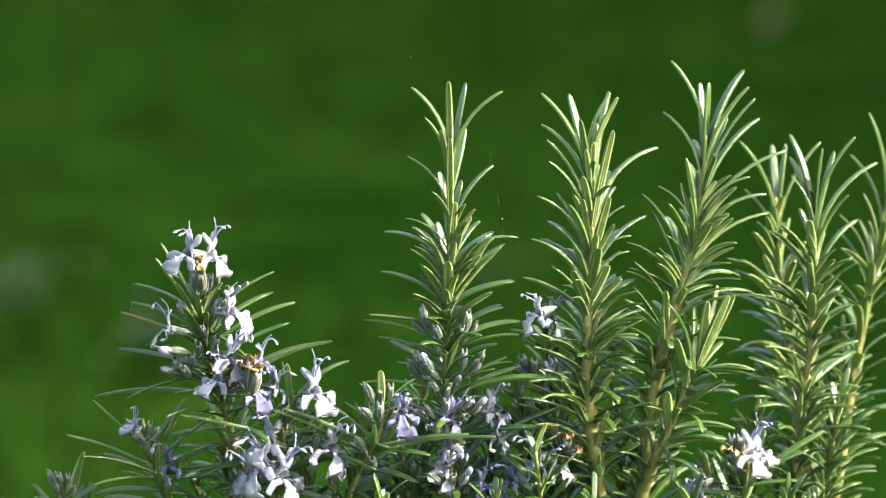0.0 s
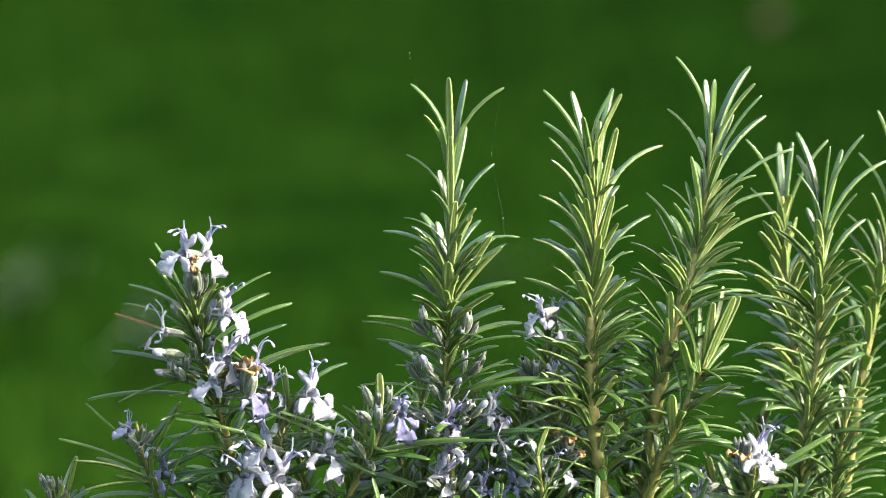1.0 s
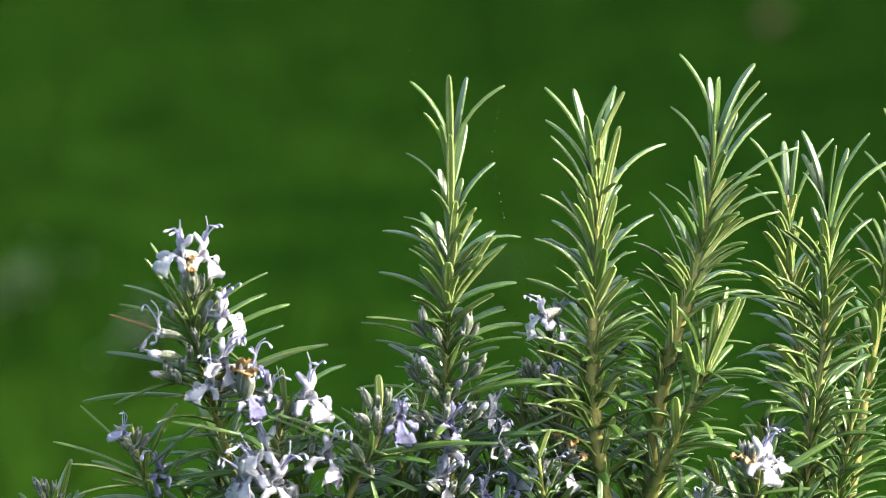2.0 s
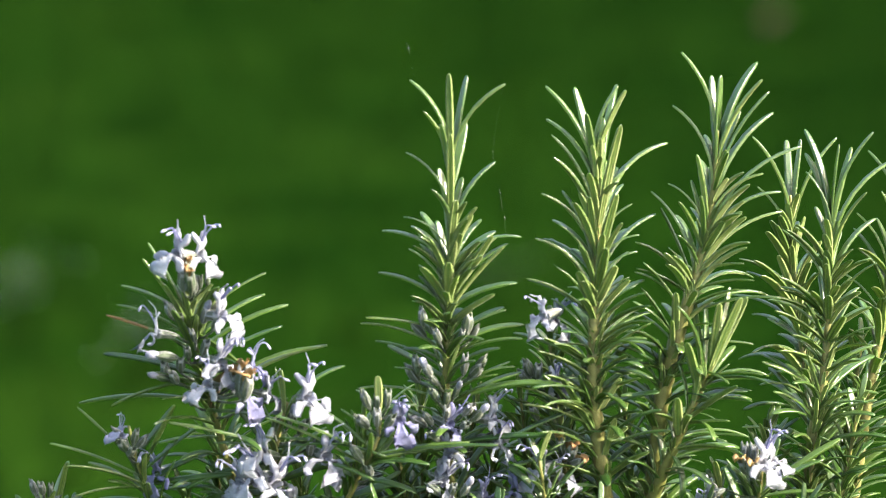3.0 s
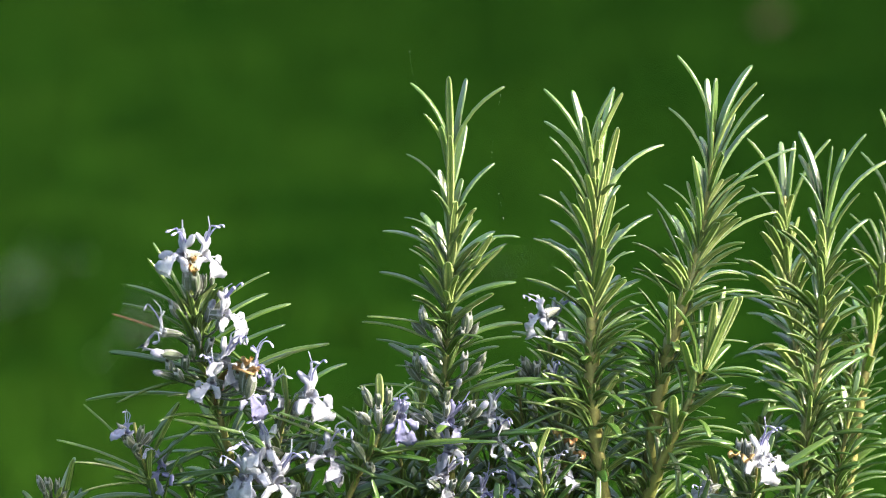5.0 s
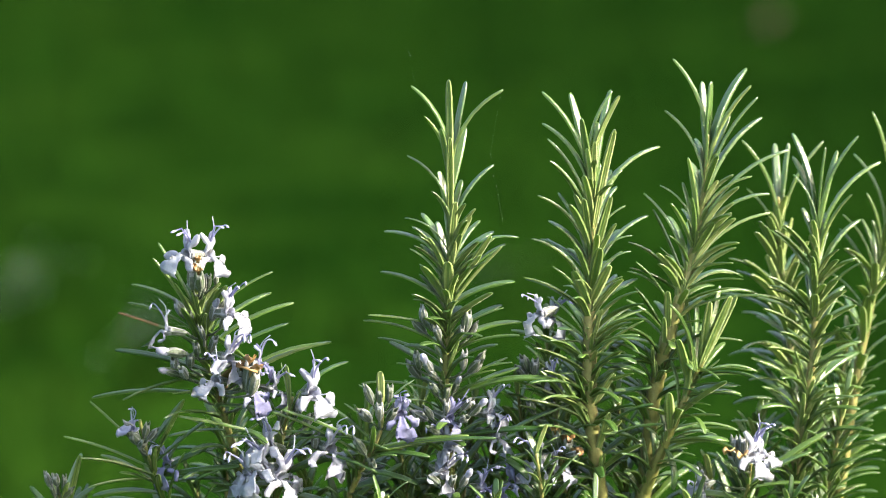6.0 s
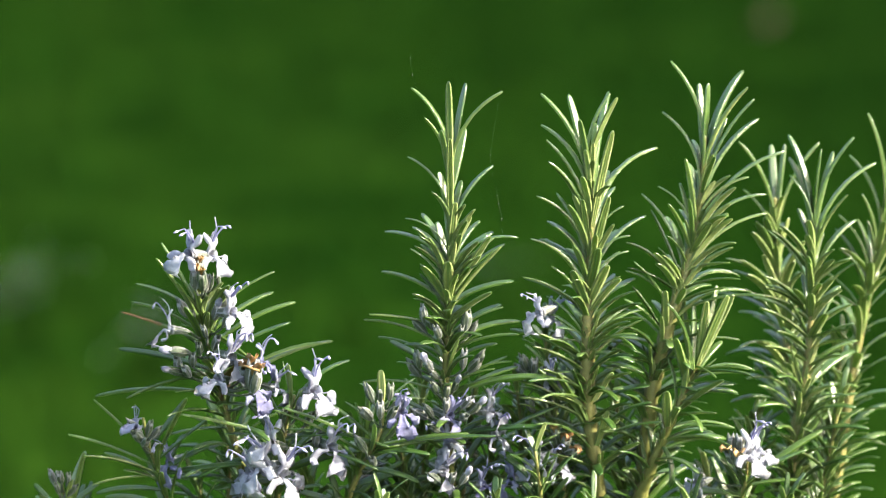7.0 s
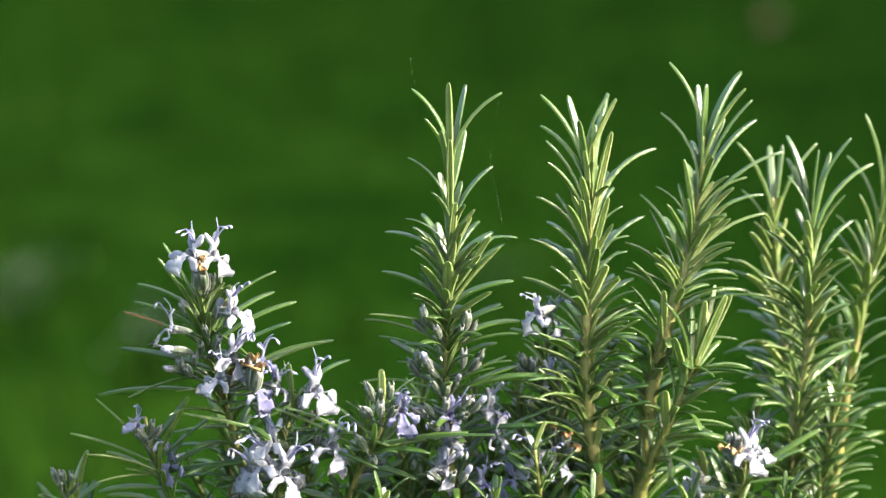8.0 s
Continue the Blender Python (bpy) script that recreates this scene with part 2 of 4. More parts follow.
    def fill(self, start, end, gap, longest=22.0, open_at=45.0, sides=True, young_spread=9.0, axil=0.5):
        """Pairs of leaves, each pair crossing the one above, wider apart and longer further down."""
        h, k = start, random.random() * 360
        while h < end:
            go = min(1.0, h / open_at)
            for half in (0, 180):
                around = k + half + random.uniform(-24, 24)
                if not sides and abs(math.cos(radians(around))) > 0.75:
                    around += 90
                spread = young_spread + (41 - young_spread) * go + random.uniform(-16, 16)
                length = (7 + (longest - 7) * min(1, (h + 4) / 26)) * random.uniform(0.58, 1.12)
                self.leaf(h + random.uniform(-0.8, 0.8), around, max(4, spread), length, random.uniform(0.1, 0.7) + 0.5 * go, random.uniform(1.55, 2.2), None, random.uniform(-22, 22))
                if random.random() < axil * go:
                    for _ in range(random.choice((1, 2, 2))):
                        self.leaf(h - 0.6, around + random.uniform(-30, 30), max(6, spread - random.uniform(12, 34)), length * random.uniform(0.35, 0.7), random.uniform(0, 0.5), random.uniform(0.9, 1.4), "young" if random.random() < 0.35 else None)
            k += 90 + random.uniform(-14, 14)
            h += gap * random.uniform(0.75, 1.25)

    def stalk(self, base):
        """A short stalk from the stem to a flower's base."""
        near = min(self.line, key=lambda q: (q - base).length + max(0.0, q.z - base.z + 0.002) * 2)
        mid = (near + base) / 2 - Vector((0, 0, 0.0008))
        v, f = tube([q - base for q in smooth_line([near, mid, base], 0.0015)], [0.34 * MM] * len(smooth_line([near, mid, base], 0.0015)), 6)
        return mesh_of("flower_stalk", v, f, [CALYX])

    def flower(self, x, y, z, yaw, pitch=0.0, roll=0.0, size=1.0, deep=False):
        """An open two-lipped flower whose throat is at x, y, z; yaw 0 faces south, 90 east."""
        size *= 1.1
        turn = Euler((radians(pitch), radians(roll), radians(yaw + 180)), "XYZ").to_matrix().to_4x4()
        base = Vector((x, y, z)) * MM - turn.to_3x3() @ Vector((0, 6.0 * MM * size, 0))
        m = Matrix.Translation(base - self.root.location) @ turn @ Matrix.Diagonal((size * MM, size * MM, size * MM, 1))
        parts = FLOWER[random.randrange(4) + (4 if deep else 0)]
        top = part("flower", parts["tube"], self.root, m)
        part("calyx", parts["calyx"], top)
        for side in (1, -1):
            mir = Matrix.Diagonal((side, 1, 1, 1))
            part("upper_lobe", parts["upper"], top, mir)
            part("side_lobe", parts["side"], top, mir)
            part("stamen", parts["stamen"], top, mir)
        part("lower_lip", parts["lower"], top)
        part("style", parts["style"], top)
        st = part("flower_stalk", self.stalk(base), self.root)
        st.location = base - self.root.location

    def bud(self, x, y, z, yaw, pitch=30.0, size=1.0, faded=False, opening=False):
        """A calyx whose waist is at x, y, z: shut, with a shrivelled corolla or with the petals still rolled up in it."""
        size *= BUD_DICE.uniform(0.78, 1.0)
        slim = size * BUD_DICE.uniform(0.72, 1.02)
        turn = Euler((radians(pitch + BUD_DICE.uniform(-12, 12)), 0, radians(yaw + 180 + BUD_DICE.uniform(-18, 18))), "XYZ").to_matrix().to_4x4()
        base = Vector((x, y, z)) * MM - turn.to_3x3() @ Vector((0, 2.5 * MM * size, 0))
        m = Matrix.Translation(base - self.root.location) @ turn @ Matrix.Diagonal((slim * MM, size * MM, slim * MM, 1))
        top = part("bud", FLOWER[0]["bud"], self.root, m)
        if faded:
            part("faded_corolla", FLOWER[0]["dead"], top, None, "shrivelled tan corolla")
        elif random.random() < (1.0 if opening else 0.05):
            part("bud_tip", FLOWER[5]["tip"], top, None, "closed lilac petals")
        st = part("flower_stalk", self.stalk(base), self.root)
        st.location = base - self.root.location


# ---- flowers, in millimetres: y out of the mouth, z up ----
def petal(points, widths, cup, thick, mat, name, frill=0.15):
    line = smooth_line(points, 0.55)
    n = len(line) - 1
    lows = []
    for i in range(n + 1):
        u = i / n * (len(widths) - 1)
        k = min(int(u), len(widths) - 2)
        w = widths[k] + (widths[k + 1] - widths[k]) * (u - k)
        lows.append((w / 2, 1.0))
    section = [(-1, cup), (-0.5, cup * 0.25), (0, 0), (0.5, cup * 0.25), (1, cup), (0.5, cup * 0.25 - thick), (0, -thick), (-0.5, cup * 0.25 - thick)]
    ups = []
    for i in range(n + 1):
        t = line[min(i + 1, n)] - line[max(i - 1, 0)]
        side = Vector((1, 0, 0)) if abs(t.normalized().x) < 0.8 else Vector((0, -1, 0))
        ups.append(side.cross(t).normalized())
    v, f, which = blade(line, ups, lows, section, 4)
    v = [p + Vector((0, 0.8, 1)) * frill * noise.noise((p.x * 0.75, p.y * 0.75, p.z * 0.75)) for p in v]
    return mesh_of(name, v, f, [mat])


def bell(stations, mat, name, ribs=0.0, sides=12, teeth=0.0, points=0.0, rib_mat=None):
    verts, faces = [], []
    for i, (y, r) in enumerate(stations):
        for k in range(sides):
            a = 2 * math.pi * k / sides
            rr = r * (1 + ribs * math.cos(a * sides / 4))
            yy = y + (teeth * max(0, math.cos(a * 3)) if i == len(stations) // 2 else 0)
            if points and y > 4.5:
                yy += points * max(0, math.cos(a * 2)) - 0.3
            verts.append((rr * math.cos(a), yy, rr * math.sin(a)))
        if i:
            for k in range(sides):
                j = (k + 1) % sides
                faces.append(((i - 1) * sides + k, i * sides + k, i * sides + j, (i - 1) * sides + j))
    faces += [tuple(range(sides)), tuple(range((len(stations) - 1) * sides, len(stations) * sides))[::-1]]
    which = [0] * len(faces)
    if rib_mat:
        rim = max(range(len(stations)), key=lambda i: stations[i][0])
        which = [1 if (i // sides == rim - 1 or (i % sides) % 4 == 0) and i < rim * sides else 0 for i in range(len(faces))]
    return mesh_of(name, verts, faces, [mat] + ([rib_mat] if rib_mat else []), which)


def flower_parts(mat, seed):
    """One shape of flower; the seed bends and widens its lobes a little."""
    rng = random.Random(seed)

    def bent(points, much):
        return [Vector(p) + Vector((rng.uniform(-much, much), rng.uniform(-much, much), rng.uniform(-much, much))) * min(1, i / 2) for i, p in enumerate(points)]

    d = {}
    d["tube"] = bell([(2.0, 0.8), (4.0, 0.95), (5.4, 1.25), (6.3, 1.7), (6.2, 1.5), (5.0, 0.9), (3.0, 0.5)], mat, "flower")
    d["calyx"] = bell([(0.0, 0.3), (0.8, 0.75), (2.4, 1.05), (4.2, 1.25), (5.4, 1.45), (4.9, 1.2), (2.5, 0.85), (1.0, 0.5)], CALYX, "calyx", 0.11, 24, 1.2, 0.0, CALYX_RIB)
    d["upper"] = petal(bent([(0.5, 5.6, 0.7), (0.8, 6.4, 2.6), (1.2, 6.1, 4.4), (1.9, 5.2, 6.0)], 0.7), (1.5, 2.1, 2.3, 1.0), 0.4, 0.15, mat, "upper_lobe", 0.4)
    d["side"] = petal(bent([(0.9, 6.0, -0.2), (2.3, 6.9, -0.6), (3.6, 7.3, -1.7), (4.4, 7.0, -3.1)], 0.9), (1.2, 2.0, 2.6, 1.7), -0.35, 0.15, mat, "side_lobe", 0.45)
    d["lower"] = petal(bent([(0, 5.9, -0.6), (0, 7.4, -0.7), (0, 9.0, -1.7), (0, 9.8, -3.3), (0, 9.6, -4.8), (0, 9.0, -5.4)], 0.7), (1.4, 1.8, 3.2, 5.2, 6.0, 5.0), 0.55, 0.14, mat, "lower_lip", 0.75)
    line = smooth_line(bent([(0.35, 5.6, 1.0), (0.5, 6.6, 3.8), (0.7, 8.1, 6.0), (0.9, 9.7, 6.7), (1.0, 11.0, 6.1)], 0.8), 0.6)
    v, f = tube(line, [0.30 - 0.18 * i / len(line) for i in range(len(line))], 6)
    k = len(v)
    v2, f2 = tube(line[-3:], [0.2, 0.34, 0.14], 6)
    d["stamen"] = mesh_of("stamen", v + v2, f + [tuple(i + k for i in g) for g in f2], [PETAL_DEEP, ANTHER], [0] * len(f) + [1] * len(f2))
    line = smooth_line(bent([(0, 5.6, 1.1), (0.1, 6.2, 4.4), (0.2, 7.1, 7.0), (0, 8.3, 8.6)], 0.9), 0.6)
    v, f = tube(line, [0.22 - 0.1 * i / len(line) for i in range(len(line))], 6)
    d["style"] = mesh_of("style", v, f, [mat])
    d["bud"] = bell([(0.0, 0.3), (0.7, 0.8), (1.8, 1.22), (3.2, 1.36), (4.6, 1.2), (5.7, 0.85), (5.2, 0.45), (3.0, 0.45), (1.2, 0.35)], CALYX, "bud", 0.13, 24, 0.0, 1.2, CALYX_RIB)
    d["tip"] = bell([(2.0, 0.4), (4.2, 0.6), (5.6, 1.05), (6.6, 1.25), (7.5, 1.1), (8.2, 0.7), (8.5, 0.2)], CALYX_TIP, "bud_tip", 0.06)
    d["dead"] = petal([(0, 3.4, 0), (0.5, 5.4, 0.5), (-0.4, 6.6, -0.2), (0.5, 7.2, -1.6)], (1.2, 2.3, 2.5, 1.1), 0.9, 0.2, DEAD, "faded_corolla", 0.5)
    return d


FLOWER = [flower_parts(PETAL, k) for k in range(4)] + [flower_parts(PETAL_DEEP, k + 4) for k in range(4)]

# ---- ground ----
def build_lawn():
    size, n = 900.0, 96
    verts, faces = [], []
    for j in range(n + 1):
        for i in range(n + 1):
            u, v = (i / n * 2 - 1), (j / n * 2 - 1)
            x, y = size * u * abs(u), size * v * abs(v)
            verts.append((x, y, -0.012 if abs(x) + abs(y) < 0.4 else 0.0))
    for j in range(n):
        for i in range(n):
            a = j * (n + 1) + i
            faces.append((a, a + 1, a + n + 2, a + n + 1))
    tagged(new("ground", mesh_of("ground", verts, faces, [LAWN])), "mown green lawn behind the rosemary bush", "lawn", kind="structure")
    rng = np.random.default_rng(4)
    count = 165000
    far, way = 0.12 + 9.9 * rng.uniform(0, 1, count) ** 0.8, rng.uniform(0, 2 * math.pi, count)
    x, y = far * np.cos(way), 0.05 + far * np.sin(way)
    tall, lean, turn = rng.uniform(0.025, 0.06, count), rng.uniform(-0.03, 0.03, (count, 2)), rng.uniform(0, math.pi, count)
    wx, wy = np.cos(turn) * 0.0022, np.sin(turn) * 0.0022
    z = np.zeros(count)
    quads = np.stack([np.stack([x - wx, y - wy, z - 0.004], 1), np.stack([x + wx, y + wy, z - 0.004], 1),
                      np.stack([x + lean[:, 0] * 0.4 + wx * 0.8, y + lean[:, 1] * 0.4 + wy * 0.8, tall * 0.6], 1),
                      np.stack([x + lean[:, 0], y + lean[:, 1], tall], 1),
                      np.stack([x + lean[:, 0] * 0.4 - wx * 0.8, y + lean[:, 1] * 0.4 - wy * 0.8, tall * 0.6], 1)], 1).reshape(-1, 3)
    idx = np.arange(count)[:, None] * 5 + np.arange(5)[None, :]
    me = bpy.data.meshes.new("grass")
    me.from_pydata(quads.tolist(), [], idx.tolist())
    me.materials.append(GRASS)
    tagged(new("grass", me), "short green blades of lawn grass", "grass", kind="stuff")


build_lawn()


# ---- an unseen wall beside the lawn, added to shade the lawn behind the bush ----
def build_shade_wall():
    bm = bmesh.new()
    bmesh.ops.create_cube(bm, size=1.0)
    bmesh.ops.scale(bm, vec=(0.3, 11.0, 4.6), verts=bm.verts)
    bmesh.ops.bevel(bm, geom=bm.edges[:], offset=0.01, segments=1, affect="EDGES")
    me = bpy.data.meshes.new("wall_east")
    bm.to_mesh(me)
    bm.free()
    me.materials.append(PLASTER)
    wall = new("wall_east", me)
    wall.location = (3.7, 6.9, 2.27)
    tagged(wall, "plain rendered wall added out of view to shade the lawn", "wall", kind="structure")


build_shade_wall()


# ---- an unseen hedge ending the lawn, added to darken what the leaves reflect ----
def build_unseen_hedge():
    wide, deep, tall, step = 26.0, 1.6, 5.5, 0.45
    rim = [(0.0, 0.0), (0.0, tall), (deep, tall), (deep, 0.0)]
    loop = []
    for (y0, z0), (y1, z1) in zip(rim, rim[1:]):
        n = max(1, round(math.hypot(y1 - y0, z1 - z0) / step))
        loop += [(y0 + (y1 - y0) * k / n, z0 + (z1 - z0) * k / n) for k in range(n)]
    loop.append(rim[-1])
    cols = round(wide / step)
    verts, faces = [], []
    for i in range(cols + 1):
        for y, z in loop:
            p = Vector((wide * (i / cols - 0.5), 14.0 + y, z))
            bulge = noise.noise(p * 0.9) * 0.35 + noise.noise(p * 2.7) * 0.22
            side = Vector((0, y - deep / 2, max(0, z - tall + 1)))
            verts.append(p + side.normalized() * bulge * min(1, z * 2))
    m = len(loop)
    for i in range(cols):
        for k in range(m - 1):
            faces.append((i * m + k, i * m + k + 1, (i + 1) * m + k + 1, (i + 1) * m + k))
    faces += [tuple(range(m))[::-1], tuple(range(cols * m, (cols + 1) * m))]
    tagged(new("hedge", mesh_of("hedge", verts, faces, [HEDGE])), "tall dark-green clipped hedge added out of view to darken leaf reflections", "hedge", kind="structure")


build_unseen_hedge()


# ---- the rosemary bush ----

# the slender sprig that stands alone
slender = Sprig([(4.8, 16.0, 424.3), (3.2, 8.0, 479.1), (1.8, 4.0, 504.6), (0.8, 1.0, 523.5), (1.4, 0.0, 545.0), (1.9, 0.0, 566.2), (2.2, 0.0, 582.8)],
    "slender upright rosemary sprig with narrow leaves and grey buds lower down", 1.35, young=38)
slender.leaves([
    (0.0, 168, 12, 22.3, 0.59), (6.0, -165, 8, 19.6, 0.51), (1.0, -116, 6, 23.4, 0.0), (1.0, 54, 9, 22.9, 0.2), (9.0, 7, -2, 31.7, 0.94), (8.0, 63, 21, 18.8, 0.17),
    (16.6, -95, 16, 25.2, 0.0), (6.0, -128, 12, 16.2, 0.17), (15.4, 175, 11, 20.5, 0.77), (14.3, 131, 18, 12.7, 0.17), (20.4, 11, 10, 23.3, 0.68), (16.6, 56, 19, 12.8, 0.17),
    (23.3, -154, -4, 17.2, 0.85), (27.4, -83, 14, 19.0, 0.17)])
slender.leaves([
    (24.3, 173, 27, 15.3, 0.85), (25.4, 174, 42, 20.0, 0.94), (27.4, 157, 33, 14.1, 0.51), (25.4, 38, 23, 12.5, 0.17), (27.4, 6, 35, 21.2, 1.2), (26.4, 31, 46, 16.5, 0.51),
    (36.8, -20, 22, 21.3, 0.34), (37.8, 10, 27, 21.3, 0.51), (36.8, 173, 46, 20.6, 0.77), (33.7, 171, 27, 15.1, 0.51), (37.8, -163, 21, 13.0, 0.51), (36.8, 12, 53, 16.7, 0.68),
    (38.8, -6, 44, 19.6, 0.85), (43.0, -167, 26, 12.7, 0.85)])
slender.leaves([
    (47.1, 8, 40, 17.6, 0.68), (48.2, 176, 58, 23.6, 0.59), (53.4, 173, 51, 20.1, 0.68), (49.2, 7, 49, 21.7, 0.85), (50.3, -11, 53, 21.0, 0.68), (55.4, 159, 61, 17.8, 0.17),
    (61.4, 16, 55, 18.9, 0.34), (54.4, -11, 39, 16.1, 0.85), (57.4, -170, 49, 14.9, 0.68), (62.4, 173, 63, 23.3, 0.68), (62.4, 7, 60, 18.3, 0.68), (65.3, 10, 49, 22.2, 0.68)])
slender.leaves([
    (63.4, -16, 58, 31.7, 0.85), (73.1, -20, 73, 27.2, 0.34), (74.1, -158, 81, 21.8, 0.17), (61.4, -9, 46, 15.6, 0.68)])
slender.leaves_to([
    (36.3, 12.5, -9.0, 564.7, 0.15, 2.7, 1), (38.6, 15.5, -5.0, 561.3, 0.30, 2.4, 1), (34.8, 9.8, -9.0, 559.6, 0.20, 2.3, 1), (31.7, 8.8, -4.0, 560.0, 0.30, 2.2, 1), (33.6, 7.6, -8.0, 558.3, 0.20, 2.6, 1),
    (30.2, 9.3, -6.0, 562.8, 0.40, 2.2, 1), (24.2, 7.2, -6.0, 569.6, 0.15, 2.6, 1), (27.2, 4.5, -7.0, 564.9, 0.10, 2.4, 1), (40.9, 12.8, -9.0, 549.7, 0.20, 2.6, 1), (42.4, 7.3, -7.0, 545.6, 0.20, 2.2, 1),
    (45.4, 16.0, -3.0, 544.7, 0.40, 1.8, 1), (37.8, 1.3, -8.0, 557.7, 0.10, 3.2, 1), (37.8, -5.5, -8.0, 556.5, 0.40, 3.0, 1), (41.2, -8.1, -6.0, 548.8, 0.60, 2.4, 1), (28.7, -7.3, -4.0, 566.0, 0.50, 2.0, 1),
    (30.2, -7.5, -5.0, 561.5, 0.50, 1.9, 1), (40.3, -6.3, 2.0, 553.0, 0.50, 2.2, 0), (44.7, -4.8, -4.0, 546.2, 0.50, 2.0, 0)])
slender.fill(21.3, 40.9, 1.7, longest=16, sides=False, young_spread=8, open_at=80, axil=0.4)
slender.fill(37.8, 51.3, 3.6, longest=14, sides=False, young_spread=14, axil=0.6)
slender.fill(50.3, 91.6, 3.6, longest=19, axil=0.7)
slender.fill(92.6, 159.8, 7, longest=20)
slender.bud(-5.1, -3.0, 542.4, -60, 71)
slender.bud(-3.1, -3.0, 540.1, -30, 60)
slender.bud(-5.9, 0.0, 538.9, -80, 55)
slender.bud(-1.3, -4.0, 538.0, -20, 53)
slender.bud(6.1, -3.0, 540.6, 50, 74)
slender.bud(4.7, -3.0, 537.8, 30, 55)
slender.bud(7.7, 0.0, 538.1, 70, 72)
slender.bud(-6.6, -3.0, 530.2, -60, 78)
slender.bud(-3.6, -4.0, 528.9, -30, 52)
slender.bud(-7.4, 0.0, 527.5, -80, 46)
slender.bud(-2.1, -3.0, 526.4, -20, 39)
slender.bud(5.4, -3.0, 530.2, 40, 72)
slender.bud(8.1, -2.0, 528.6, 60, 53)
slender.bud(9.2, 2.0, 529.4, 80, 47)
slender.bud(-2.1, -5.0, 523.0, -30, 45)
slender.bud(0.9, -6.0, 522.4, 10, 53)
slender.bud(3.2, -4.0, 523.6, 40, 57)
slender.bud(6.2, -4.0, 519.0, 40, 39)
slender.bud(8.4, -3.0, 517.3, 60, 54)
slender.bud(-3.6, -4.0, 516.7, -50, 59)
slender.bud(-5.9, -2.0, 515.6, -70, 35)
slender.bud(0.9, -5.0, 518.4, 0, 50)
slender.bud(5.4, -4.0, 515.2, 30, 29)
slender.bud(-2.1, -5.0, 512.3, -20, 32)
slender.bud(2.4, -5.0, 498.6, 10, 55)
slender.bud(5.4, -5.0, 498.6, 40, 38)
slender.bud(-2.1, -5.0, 498.6, -40, 45)
slender.flower(12.7, 2.0, 515.7, 60, 4, -9, 0.95)
slender.flower(1.7, -3.0, 515.0, 54, -14, -16, 0.95, True)
slender.flower(1.4, -2.0, 507.2, -46, -5, 19, 0.9)
slender.flower(13.7, 1.0, 509.4, 70, 0, 8, 0.8)
slender.flower(0.2, -3.0, 500.5, 46, -14, -20, 0.9)
slender.reach_leaf(43, (-19.6, -4.0, 542.9), 0.3, 2.2)

# the full sprig beside it
full = Sprig([(44.8, 18.0, 423.8), (43.3, 10.0, 478.7), (41.6, 6.0, 496.5), (38.8, 4.0, 519.9), (38.9, 4.0, 541.3), (39.5, 6.0, 565.4), (39.4, 6.0, 585.1)],
    "bushy upright rosemary sprig with bright yellow-green young leaves", 2.4, young=60)
full.leaves([
    (11.1, 166, 11, 29.7, 0.51), (9.1, 117, 19, 27.2, 0.26), (9.1, -129, 11, 20.1, 0.09), (11.1, 2, -8, 27.6, 0.59), (14.2, 54, 12, 31.0, 0.42), (10.1, 66, 8, 18.9, 0.17),
    (21.6, -59, 13, 30.6, 0.26), (16.3, 171, 8, 26.9, 0.77), (23.5, -156, 10, 28.3, 0.51), (25.5, -160, 11, 27.2, 0.68), (19.7, 108, 16, 17.1, 0.17), (19.7, 22, 17, 28.4, 0.94),
    (18.6, 21, 3, 16.5, 0.85), (30.6, 178, 16, 23.6, 0.77), (31.7, 169, 23, 18.3, 0.68), (31.7, -62, 17, 23.3, 0.26), (28.6, 2, 4, 17.6, 0.85), (33.8, 20, 22, 23.8, 0.68)])
full.leaves([
    (41.0, -180, 15, 25.0, 0.94), (34.8, 3, 5, 17.3, 1.19), (37.9, -14, 12, 15.9, 1.02), (28.6, -111, 23, 19.2, 0.09), (34.8, 163, 12, 24.2, 0.34), (43.9, 175, 37, 21.0, 0.85),
    (42.0, 18, 39, 16.6, 0.68), (45.0, -19, 27, 14.6, 0.51), (43.9, -149, 22, 17.7, 0.51), (50.2, 12, 37, 18.6, 0.85), (50.2, 167, 40, 15.9, 0.68), (56.1, -14, 38, 19.3, 0.51),
    (50.2, -169, 74, 11.9, 0.51), (57.1, 171, 50, 23.3, 0.68)])
full.leaves([
    (65.3, -162, 100, 22.9, 0.17), (62.2, -164, 68, 21.8, 0.34), (57.1, -22, 71, 16.7, 0.85), (68.3, -16, 57, 18.0, 0.68), (74.7, -157, 81, 20.0, 0.51), (77.9, -20, 57, 21.0, 0.68),
    (53.2, -27, 73, 13.9, 0.85), (64.3, -150, 43, 12.0, 0.34)])
full.reach_leaf(1, (46.3, 2.0, 600.3), 0.3, 2.4, "young")
